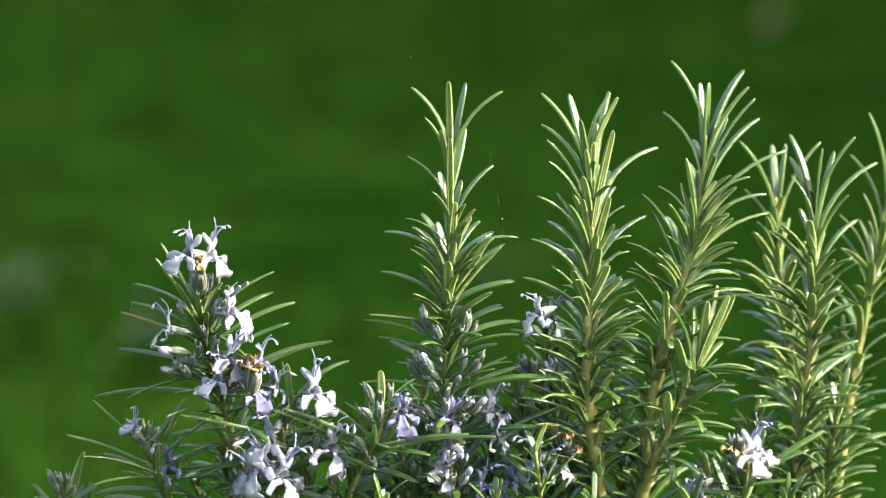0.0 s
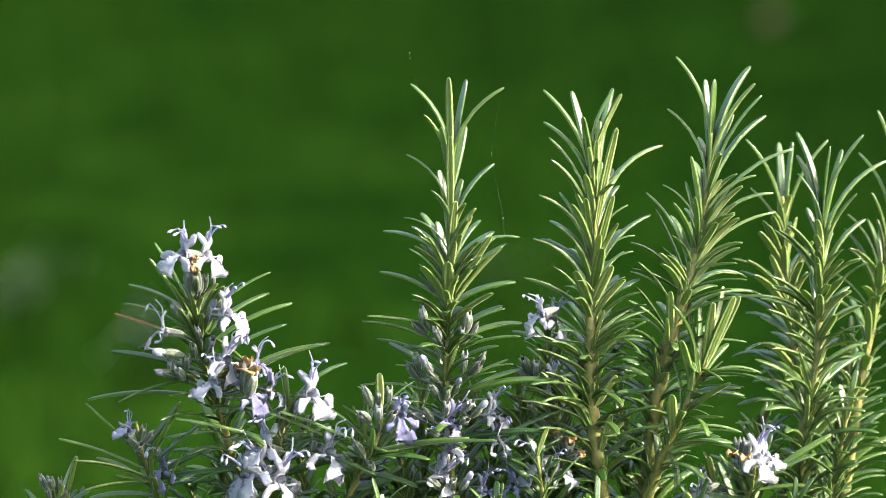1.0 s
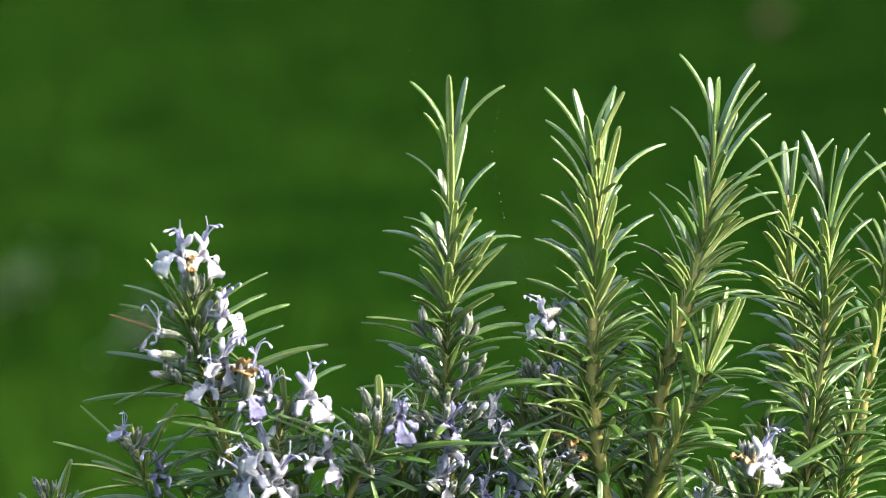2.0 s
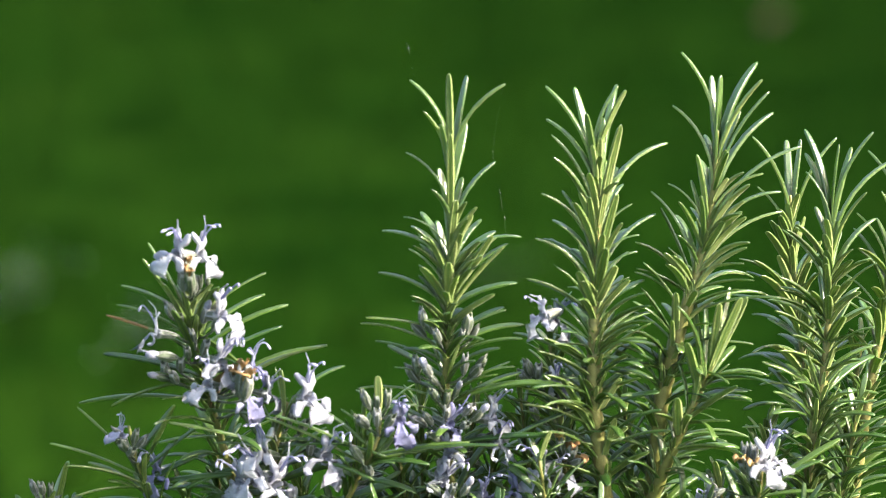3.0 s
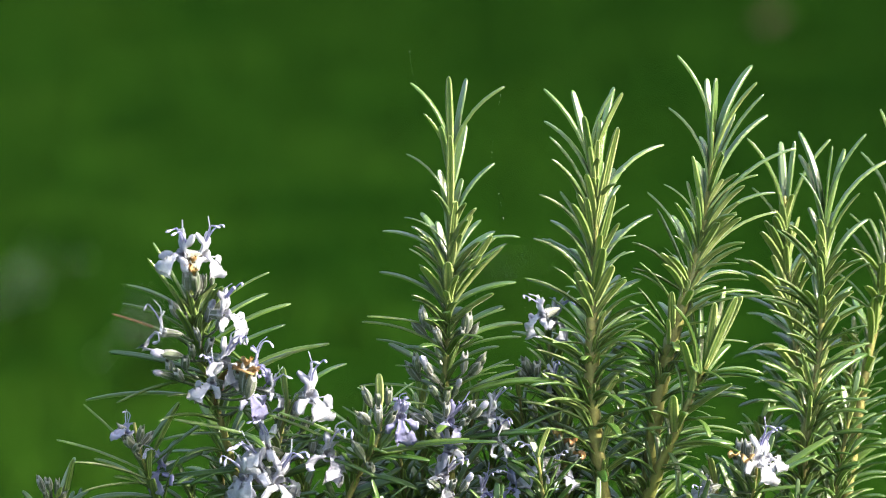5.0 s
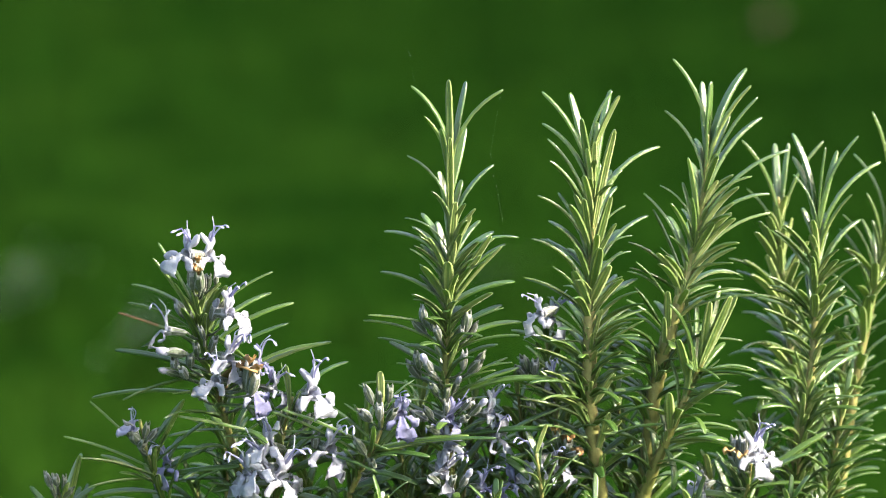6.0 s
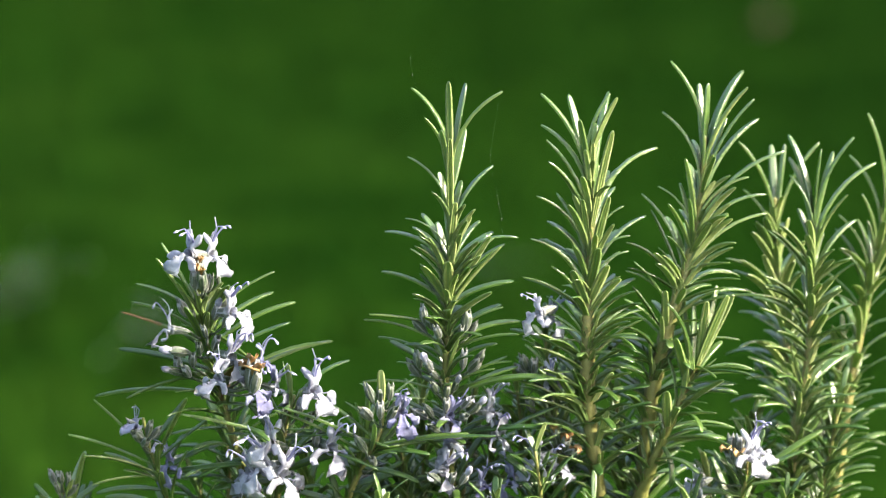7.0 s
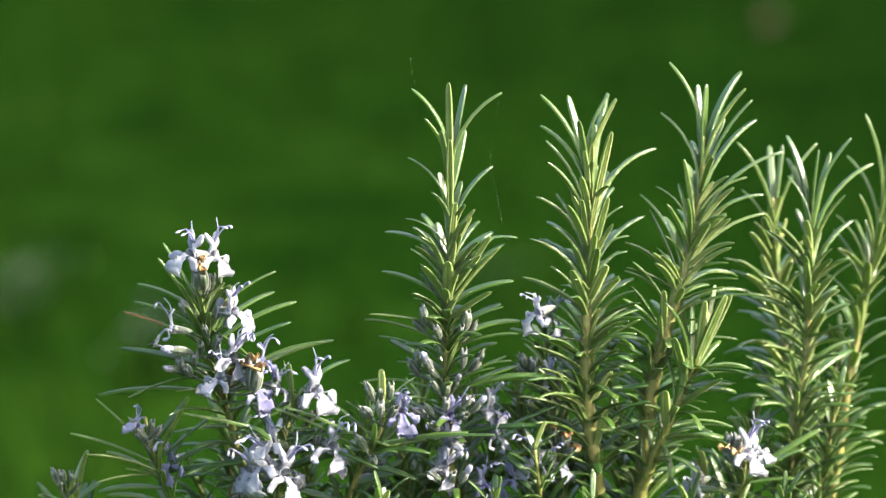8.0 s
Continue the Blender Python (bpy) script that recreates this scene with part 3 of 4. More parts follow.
full.leaves_to([
    (43.8, 47.1, -5.0, 552.7, 0.40, 2.6, 1), (40.7, 43.7, -5.0, 556.3, 0.20, 3.1, 1), (48.4, 52.7, -5.0, 546.0, 0.90, 2.6, 0), (50.8, 53.6, -5.0, 541.8, 1.10, 2.4, 0), (50.8, 51.1, -8.0, 533.8, 1.30, 2.4, 0),
    (59.7, 46.9, -5.0, 533.6, 0.40, 2.4, 0), (41.5, 34.3, -4.0, 554.7, 0.20, 3.0, 1), (43.8, 21.2, 0.0, 552.3, 0.70, 2.2, 0), (58.3, 24.0, -4.0, 534.2, 0.40, 2.4, 0), (56.0, 25.2, -5.0, 537.9, 0.30, 2.6, 0),
    (65.2, 50.1, -5.0, 527.5, 0.60, 2.4, 0), (65.2, 26.4, -5.0, 528.3, 0.50, 2.2, 0), (37.7, 41.2, -6.0, 561.0, 0.10, 3.0, 1), (69.8, 28.6, -6.0, 521.6, 0.50, 2.4, 0), (72.1, 50.4, -6.0, 519.3, 0.60, 2.4, 0)])
full.leaves_to([
    (76.0, 25.4, -2.0, 527.8, 0.30, 2.6, 0), (74.7, 30.2, -3.0, 527.2, 0.20, 2.6, 0), (70.9, 18.2, -1.0, 525.0, 0.50, 2.4, 0), (72.0, 20.4, -3.0, 520.4, 0.50, 2.4, 0), (79.3, 20.2, -3.0, 512.7, 0.40, 1.8, 0),
    (85.5, 28.8, -3.0, 505.1, 0.30, 2.2, 0), (85.8, 52.3, -4.0, 508.3, 0.40, 3.0, 0), (68.6, 45.2, -2.0, 527.0, 0.20, 2.6, 1), (78.1, 47.0, -2.0, 514.5, 0.20, 2.2, 1), (81.2, 43.9, -3.0, 516.8, 0.10, 2.2, 1)])
full.bare = 0.25
full.fill(9.1, 37.9, 2.2, longest=19, sides=False, young_spread=9, open_at=60, axil=0.8)
full.fill(31.7, 68.3, 3.0, longest=19, open_at=60, axil=0.9)
full.fill(50.2, 97.7, 3.2, longest=23, open_at=60)
full.fill(98.7, 162.8, 7, longest=21)

# the tallest, leaning sprig
tall = Sprig([(50.4, 22.0, 422.8), (52.9, 14.0, 477.9), (53.9, 12.0, 493.8), (55.6, 10.0, 514.3), (57.8, 10.0, 526.6), (61.5, 10.0, 540.4), (65.3, 12.0, 552.3), (68.1, 13.0, 564.4), (69.6, 14.0, 576.5), (70.3, 14.0, 588.7)],
    "tall leaning rosemary sprig with long bright needle leaves", 2.4, young=62)
tall.leaves([
    (9.2, 173, 2, 30.5, 0.59), (7.1, 108, 13, 21.6, 0.17), (7.1, 115, 0, 21.3, 0.0), (10.2, 40, 8, 31.2, 0.59), (15.3, -32, 3, 30.9, 0.51), (17.3, 4, 11, 29.2, 0.34),
    (22.4, 30, 6, 31.5, 0.68), (18.3, -176, 6, 26.3, 0.77), (24.5, -153, 15, 19.8, 0.26), (10.2, 48, 20, 17.8, 0.17), (24.5, -44, -2, 17.5, 0.85), (28.6, -20, -3, 24.1, 1.02),
    (30.7, -45, 10, 21.4, 0.51), (25.5, 23, 19, 32.1, 0.59), (32.8, 14, 6, 27.7, 1.02), (38.0, 10, 15, 27.9, 0.68), (28.6, 177, 17, 18.4, 0.94), (38.0, -173, 28, 24.5, 0.51)])
tall.leaves([
    (40.0, 177, 36, 21.3, 0.17), (27.6, 151, 23, 16.2, 0.17), (34.8, -26, 10, 20.0, 0.51), (40.0, -48, 12, 21.6, 0.51), (41.1, -21, 8, 20.6, 1.02), (43.1, -178, 38, 20.7, 1.02),
    (47.4, 179, 39, 17.7, 1.02), (43.1, 10, 24, 19.0, 1.2), (49.6, 12, 32, 23.4, 0.85), (46.3, -37, 11, 21.8, 0.68), (55.7, 168, 48, 16.0, 0.85), (57.8, 12, 53, 21.5, 0.68),
    (58.8, -169, 71, 13.6, 0.68), (63.9, 27, 26, 21.2, 0.51)])
tall.leaves_to([
    (42.5, 49.5, 6.0, 554.0, 0.50, 2.3, 0), (40.2, 56.6, 5.0, 558.2, 0.30, 2.4, 1), (41.7, 79.5, 6.0, 550.9, 0.60, 3.0, 0), (48.6, 86.2, 5.0, 546.4, 0.70, 2.0, 0), (36.4, 76.7, 5.0, 555.5, 0.40, 2.6, 1),
    (45.5, 75.7, 3.0, 549.1, 0.40, 2.2, 0), (40.2, 66.6, -4.0, 528.1, 1.50, 1.9, 0), (54.8, 59.4, 4.0, 548.2, 0.10, 2.2, 1), (52.4, 69.5, 3.0, 540.3, 0.50, 2.4, 0), (54.8, 50.7, 7.0, 548.8, 0.30, 2.2, 0),
    (31.8, 71.3, 4.0, 566.4, 0.20, 2.8, 1), (60.9, 71.0, 4.0, 537.5, 0.40, 2.4, 0), (63.2, 47.7, 4.0, 529.1, 0.70, 2.2, 0)])
tall.bare = 0.5
tall.fill(10.2, 43.1, 2.2, longest=18, sides=False, young_spread=9, open_at=60, axil=0.8)
tall.fill(36.9, 75.1, 2.8, longest=19, open_at=60, axil=0.9)
tall.fill(61.9, 103.6, 3.0, longest=22)
tall.fill(105.3, 168.9, 7, longest=21)

# its side shoot
side_shoot = Sprig([(50.1, 22.0, 422.8), (52.4, 11.0, 483.2), (54.8, 8.0, 496.1), (59.9, 5.0, 509.0), (65.1, 4.0, 521.5), (68.8, 4.0, 529.1), (72.1, 4.0, 535.2)],
    "side shoot of rosemary with a thick yellow-green stem", 2.4, young=42)
side_shoot.leaves([
    (8.8, -103, 4, 22.5, 0.17), (6.9, 129, 19, 21.2, 0.09), (10.8, 144, 24, 21.0, 0.17), (17.2, -151, 11, 28.0, 0.77), (10.8, 7, 34, 16.9, 0.85), (11.8, -6, 37, 16.8, 0.85),
    (15.4, 7, 43, 14.0, 0.68), (20.2, 7, 33, 16.4, 0.85), (20.2, -12, 60, 7.9, 0.85), (17.2, 35, 4, 18.7, 0.68), (23.5, 160, 46, 6.4, 0.17), (26.8, 6, 47, 18.1, 0.85),
    (31.0, -49, 99, 13.1, 1.2), (34.0, 12, 39, 20.2, 1.02)])
side_shoot.leaves_to([
    (8.4, 75.7, -3.0, 547.9, 0.15, 3.6, 1), (7.6, 70.2, -4.0, 546.5, 0.10, 2.4, 1), (9.5, 81.5, -2.0, 527.8, 0.50, 2.3, 0), (10.4, 82.8, -5.0, 526.2, 0.60, 2.1, 0), (13.7, 78.5, -2.0, 523.8, 0.50, 2.1, 0),
    (17.1, 78.6, -5.0, 521.5, 0.50, 2.2, 0), (22.6, 72.9, -4.0, 516.3, 0.30, 2.6, 1), (23.2, 68.7, -9.0, 512.1, 1.40, 2.4, 0), (27.5, 77.8, -2.0, 511.8, 0.50, 2.0, 0), (30.6, 76.8, -7.0, 507.8, 0.70, 3.2, 0),
    (27.5, 59.5, -6.0, 522.5, 0.15, 2.8, 1), (18.3, 70.2, -5.0, 519.2, 0.30, 2.4, 0), (13.7, 61.8, -6.0, 536.8, 0.10, 2.6, 1), (24.5, 54.0, -2.0, 517.9, 0.60, 2.2, 0)])
side_shoot.fill(15.4, 48.1, 3.4, longest=18, axil=0.6)

# the pair of sprigs by the edge
rear = Sprig([(97.2, 50.0, 416.1), (98.2, 44.0, 471.9), (96.8, 40.0, 510.6), (95.0, 42.0, 526.1), (92.8, 45.0, 541.3), (91.8, 46.0, 553.7), (91.3, 46.0, 567.8)],
    "upright rosemary sprig with stiff pale-edged leaves", 1.6, young=60)
rear.leaves([
    (11.9, -177, 3, 28.7, 0.51), (5.4, 90, 15, 21.2, 0.17), (7.6, 39, 7, 22.9, 0.09), (11.9, 25, 13, 28.5, 0.42), (18.0, -170, 2, 21.8, 0.59), (24.0, -179, 8, 15.9, 0.51),
    (19.0, -56, 19, 14.9, 0.17), (30.1, -172, 18, 20.4, 0.77), (32.1, 175, 20, 18.3, 0.68), (22.9, -117, 15, 18.2, 0.34)])
rear.leaves_to([
    (21.0, 84.6, 37.0, 559.4, 0.50, 2.4, 1), (29.5, 81.4, 37.0, 551.7, 0.70, 2.0, 0), (36.5, 81.9, 38.0, 543.6, 0.70, 2.0, 0)])
rear.fill(7.6, 54.0, 2.4, longest=19, sides=False, young_spread=9, open_at=55, axil=0.8)
rear.fill(32.1, 86.0, 2.7, longest=22)
edge = Sprig([(95.1, 43.0, 417.8), (95.7, 31.0, 474.5), (95.9, 25.0, 502.3), (99.0, 23.0, 524.4), (99.9, 23.0, 541.5), (100.2, 23.0, 553.9), (100.1, 23.0, 564.7)],
    "upright rosemary sprig with glossy sunlit young leaves", 1.8, young=64)
edge.leaves([
    (3.1, 109, 9, 26.5, 0.42), (2.1, 0, 3, 21.6, 0.09), (4.2, 36, 12, 23.5, 0.26), (7.3, 0, 5, 30.6, 0.51), (9.5, 30, 13, 30.1, 0.77), (7.3, 160, -2, 20.1, 0.68),
    (7.3, 122, 6, 24.5, 0.51), (14.4, -15, 8, 23.3, 0.51), (19.4, 21, 12, 23.3, 0.77), (17.3, -170, 11, 18.9, 0.77), (20.5, 170, 21, 20.8, 0.51), (22.8, -10, 8, 17.3, 1.02),
    (25.6, -26, 13, 12.1, 0.51), (28.6, 8, 18, 13.2, 0.68), (28.6, 174, 22, 16.5, 1.02), (31.7, -173, 32, 19.1, 0.85), (31.7, 14, 29, 15.6, 0.85), (38.5, 172, 38, 20.1, 0.68)])
edge.leaves_to([
    (15.2, 88.4, 18.0, 562.4, 0.60, 2.4, 1), (12.2, 91.4, 17.0, 563.6, 0.50, 2.2, 1), (16.7, 105.1, 15.0, 555.0, 0.50, 2.4, 1), (17.0, 109.6, 16.0, 554.7, 0.70, 2.2, 0), (22.8, 104.8, 14.0, 549.8, 0.30, 2.6, 1),
    (24.7, 107.2, 14.0, 546.9, 0.30, 2.6, 1), (30.5, 110.2, 17.0, 542.4, 0.40, 2.6, 0), (26.2, 99.0, 13.0, 546.0, 0.10, 2.8, 1), (31.7, 103.1, 14.0, 540.4, 0.20, 3.2, 0), (25.1, 94.8, 16.0, 546.8, 0.50, 2.2, 0),
    (26.2, 86.9, 17.0, 546.9, 0.80, 2.2, 0), (27.7, 82.3, 15.0, 545.4, 0.80, 2.0, 0), (32.3, 85.5, 16.0, 541.6, 0.50, 2.4, 0), (35.4, 89.9, 14.0, 535.6, 0.60, 2.0, 0), (38.4, 86.5, 14.0, 531.4, 0.60, 2.4, 0),
    (35.4, 110.7, 15.0, 532.6, 0.80, 2.2, 0), (40.0, 107.4, 14.0, 529.0, 0.40, 2.4, 0), (32.3, 108.8, 15.0, 535.8, 0.50, 2.0, 0)])
edge.fill(6.2, 25.6, 2.3, longest=18, sides=False, young_spread=10, open_at=55, axil=0.8)
edge.fill(22.8, 57.4, 3.2, longest=20, open_at=55, axil=0.9)
edge.fill(47.2, 79.7, 3.2, longest=22)
edge.fill(81.9, 147.3, 7, longest=21)
outer = Sprig([(103.8, 54.0, 415.1), (107.6, 50.0, 470.7), (110.4, 48.0, 496.6), (112.9, 48.0, 515.6), (115.8, 48.0, 531.3), (118.5, 48.0, 545.5), (120.6, 48.0, 554.9), (122.3, 48.0, 567.5)],
    "rosemary sprig with long arched leaves at the bush's edge", 1.7, young=60)
outer.leaves([
    (10.6, 169, 5, 32.8, 0.34), (13.7, 168, 10, 26.2, 0.68), (20.7, -164, 8, 21.5, 0.42), (26.6, 169, 12, 23.0, 0.68), (32.9, -170, 8, 20.9, 0.85), (23.7, 139, 16, 17.2, 0.34),
    (10.6, 34, -4, 30.4, 0.51), (15.7, 19, -2, 26.9, 0.68), (23.7, 14, 0, 26.9, 0.85), (6.4, 105, 1, 29.4, 0.17), (32.9, 174, 44, 11.6, 0.85)])
outer.leaves_to([
    (23.2, 109.0, 42.0, 554.2, 0.90, 2.2, 0), (38.4, 115.2, 38.0, 541.6, 0.20, 3.2, 0), (30.1, 112.8, 40.0, 544.3, 0.80, 2.4, 0), (27.0, 117.3, 40.0, 550.7, 0.20, 2.6, 1)])
outer.fill(12.5, 57.8, 3.0, longest=19, open_at=55, axil=0.9)
outer.fill(57.8, 87.0, 3.8, longest=21)

# the flowering sprig
flowering = Sprig([(-48.4, 18.0, 423.8), (-51.5, 10.0, 478.7), (-53.4, 6.0, 495.0), (-57.7, 2.0, 514.1), (-62.0, 0.0, 529.8), (-64.2, 0.0, 541.9), (-64.9, 0.0, 552.9)],
    "flowering rosemary sprig crowned by two pale lilac flowers", 1.4, young=8)
flowering.leaves([
    (11.0, 159, 19, 22.4, 0.17), (13.0, -165, 21, 22.7, 0.17), (13.0, 16, 46, 24.3, 0.59), (15.9, 20, 54, 22.9, 0.59), (19.9, 6, 59, 26.9, 0.59), (23.3, 13, 70, 23.8, 0.34),
    (11.0, 174, 43, 20.2, 0.59), (15.9, -176, 36, 22.4, 0.68), (25.2, 173, 55, 26.4, 0.34), (31.1, 9, 61, 32.3, 0.77), (33.1, 20, 67, 34.5, 0.68), (33.1, 172, 64, 34.3, 0.51),
    (8.9, -22, 37, 10.1, 0.34), (11.0, -103, 19, 8.6, 0.0)])
flowering.leaf(17.9, -173, 50, 24.6, 0.26, 2.3, "tipped")
flowering.leaf(34.2, -25, 35, 16.4, 0.34, 5.0, "dry")
flowering.reach_leaf(31, (-49.2, -20, 530.4), 0.9, 4.8, "dry")
flowering.reach_leaf(27, (-84.3, -4, 520.2), 0.5, 2.0)
flowering.reach_leaf(13, (-49.8, -10, 530.2), 0.3, 2.4)
flowering.reach_leaf(14, (-58.8, -7, 550.4), 0.3, 3.0, "young")
flowering.reach_leaf(15, (-70.6, -5, 551.6), 0.2, 2.2)
flowering.reach_leaf(21, (-51.8, -16, 532.9), 0.5, 2.4)
flowering.reach_leaf(17, (-56.9, -9, 551.4), 0.6, 3.2)
flowering.reach_leaf(24, (-68.5, -8, 545.5), 0.4, 2.4)
flowering.leaves([
    (36.4, -157, 67, 9.7, 0.17), (37.5, -13, 69, 20.8, 0.51), (42.7, -162, 67, 16.7, 0.34)])
flowering.fill(1.0, 16.8, 2.6, longest=10, sides=False, young_spread=22, axil=0.8)
flowering.fill(11.0, 36.4, 3.0, longest=14, young_spread=25, axil=0.7)
flowering.fill(33.1, 66.8, 3.6, longest=22)
flowering.fill(68.6, 132.2, 7, longest=21)
flowering.flower(-67.2, -10.0, 559.8, -45, 4, -15, 1.0)
flowering.flower(-61.3, -4.0, 558.9, 50, 3, -2, 1.0)
flowering.flower(-55.9, -7.0, 543.8, 55, 0, 10, 1.05)
flowering.flower(-72.8, -7.0, 539.4, -88, 6, 10, 0.85)
flowering.bud(-69.6, -7.0, 533.4, -60, 15, 1.05, opening=True)
flowering.flower(-56.1, -12.0, 532.5, 45, -8, -9, 1.0)
flowering.flower(-59.5, -13.0, 527.0, -40, 8, -8, 0.9)
flowering.flower(-48.3, -3.0, 530.2, 80, -2, -1, 0.8, True)
flowering.flower(-50.0, -9.0, 523.7, 42, -13, 6, 0.9, True)
flowering.flower(-44.4, -5.0, 523.3, 70, -9, -11, 0.75)
flowering.bud(-65.4, -11.0, 553.0, -15, 80, 1.1, True)
flowering.bud(-63.6, -12.0, 552.6, 10, 64, 1.1, True)
flowering.bud(-64.3, -9.0, 555.4, 5, 92, 1.0, True)
flowering.bud(-61.7, -4.0, 551.6, 40, 81, 0.8)
flowering.bud(-59.8, -2.0, 552.1, 60, 101, 0.7)
flowering.bud(-63.1, -5.0, 551.0, 0, 80, 0.9)
flowering.bud(-57.8, -5.0, 541.2, 40, 63, 0.9)
flowering.bud(-63.2, -6.0, 538.3, -20, 64, 0.9)
flowering.bud(-64.7, -6.0, 533.8, -20, 52, 1.0)
flowering.bud(-68.8, -3.0, 543.9, -60, 54)
flowering.bud(-66.5, -4.0, 542.6, -20, 51)
flowering.bud(-58.3, -3.0, 544.7, 50, 73)
flowering.bud(-60.5, -4.0, 543.3, 20, 71)
flowering.bud(-70.8, -5.0, 527.6, -70, 12, 1.05, opening=True)
flowering.bud(-70.4, -4.0, 528.9, -50, 64)
flowering.bud(-66.6, -5.0, 530.6, -10, 52)
flowering.bud(-68.0, -6.0, 527.7, -30, 37)
flowering.bud(-51.0, -14.0, 527.8, 20, 70, 1.5, True)
flowering.bud(-49.6, -15.0, 526.2, 35, 60, 1.5, True)
flowering.bud(-52.8, -12.0, 527.2, 0, 54, 1.2, True)
flowering.bud(-63.6, -6.0, 521.6, 0, 27)
flowering.bud(-51.6, -6.0, 520.1, 30, 33)
flowering.bud(-60.5, -6.0, 535.3, 10, 50)

# flowers low on the bush
low_bloom = Sprig([(-45.2, 16.0, 424.3), (-44.7, 6.0, 479.5), (-43.6, 0.0, 499.2), (-41.9, -4.0, 512.1), (-39.6, -4.0, 521.3)],
    "rosemary sprig with needle leaves and pale lilac two-lipped flowers", 1.2, young=10)
low_bloom.leaves([
    (9.5, -7, 77, 28.4, 0.34), (14.1, -173, 69, 16.6, 0.51), (6.1, 11, 11, 22.9, 0.85), (11.3, -173, 76, 29.0, 0.17), (3.0, 173, 26, 12.1, 0.0), (3.0, -155, 18, 11.6, 0.09),
    (14.1, -15, 77, 27.1, 0.51), (5.0, -168, 85, 18.8, 0.34), (21.9, -1, 56, 24.3, 0.51), (16.1, -168, 97, 24.0, 0.51), (27.0, -7, 88, 18.8, 0.51)])
low_bloom.flower(-34.0, -7.0, 522.6, 36, 8, 2, 1.15)
low_bloom.flower(-29.8, -7.0, 507.4, 40, -12, -9, 1.1)
low_bloom.flower(-46.0, -8.0, 508.6, -40, 14, 6, 1.05)
low_bloom.flower(-47.1, -10.0, 502.6, -53, -2, 17, 1.25)
low_bloom.flower(-41.0, -2.0, 499.9, 50, 12, -20, 0.85)
low_bloom.leaves([
    (21.9, -11, 46, 17.8, 0.51), (11.3, -15, 62, 18.6, 0.34), (24.8, -162, 81, 18.2, 0.51)])
low_bloom.flower(-51.6, -8.0, 501.0, -56, -13, -9, 1.0)
low_bloom.flower(-42.6, -10.0, 500.4, 48, -11, -5, 1.25)
low_bloom.bud(-37.4, -4.0, 519.0, -20, 56)
low_bloom.bud(-38.9, -4.0, 516.7, 20, 53)
low_bloom.bud(-35.9, -3.0, 514.3, 40, 58)
low_bloom.bud(-42.6, -6.0, 515.5, 10, 53)
low_bloom.bud(-33.7, -5.0, 509.3, 20, 58)
low_bloom.fill(9.5, 33.7, 4.2, longest=20)
bud_shoot = Sprig([(-62.4, 20.0, 423.3), (-69.2, 10.0, 472.5), (-73.4, 4.0, 489.2), (-76.1, 0.0, 499.2), (-78.6, -2.0, 507.2), (-80.1, -2.0, 514.8)],
    "rosemary sprig with needle leaves and grey-lilac flower buds", 1.0, young=8)
bud_shoot.leaves([
    (7.8, 20, 50, 17.0, 0.17), (15.2, 2, 65, 15.9, 0.51),
    (19.9, 170, 33, 17.4, 0.34), (18.2, -3, 83, 18.1, 0.51), (21.8, -168, 56, 18.7, 0.68), (9.8, -3, 54, 8.7, 0.0)])
bud_shoot.reach_leaf(10, (-93.3, -2, 519.6), 0.1, 2.0)
bud_shoot.reach_leaf(14, (-100.2, -3, 510.3), 0.3, 2.6)
bud_shoot.reach_leaf(16, (-95.8, -7, 505.2), 0.4, 2.8)
bud_shoot.reach_leaf(17, (-93.6, -6, 497.2), 0.4, 2.2)
bud_shoot.reach_leaf(12, (-68.2, -5, 520.5), 0.2, 2.4)
bud_shoot.leaves([
    (11.9, 4, 62, 20.3, 0.17), (15.2, -13, 87, 23.9, 0.17)])
bud_shoot.flower(-82.6, -3.0, 512.6, -25, 48, 6, 0.62, True)
bud_shoot.flower(-73.0, 0.0, 501.9, -45, -16, 3, 0.9, True)
bud_shoot.bud(-78.5, -4.0, 511.8, 30, 61)
bud_shoot.bud(-81.0, -5.0, 510.0, -20, 43)
bud_shoot.bud(-77.1, -2.0, 510.3, 60, 55)
bud_shoot.bud(-79.5, -5.0, 508.5, 10, 34)
bud_shoot.bud(-81.9, -2.0, 511.8, -60, 58)
bud_shoot.fill(15.2, 96.5, 5, longest=20)
outer_bud_shoot = Sprig([(-84.0, 20.0, 423.3), (-98.0, 8.0, 479.1), (-101.8, 4.0, 492.3), (-102.8, 4.0, 498.7)],
    "rosemary sprig with needle leaves and grey-lilac flower buds", 0.9, young=8)
outer_bud_shoot.bud(-104.6, 2.0, 497.3, -50, 62, 0.9)
outer_bud_shoot.bud(-102.5, 0.0, 497.9, 0, 68, 0.9)
outer_bud_shoot.bud(-100.6, 1.0, 496.7, 40, 71, 0.9)
outer_bud_shoot.bud(-103.3, 0.0, 494.9, -20, 53, 0.9)
outer_bud_shoot.bud(-100.1, 2.0, 493.9, 50, 36, 0.9)
outer_bud_shoot.reach_leaf(12, (-96.1, 0, 504.9), 0.2, 1.8)
outer_bud_shoot.leaves([
    (10.4, 172, 41, 9.7, 0.51), (8.2, 34, 40, 14.6, 0.17), (10.4, 18, 60, 10.5, 0.51)])
outer_bud_shoot.fill(10.4, 79.6, 5, longest=20)
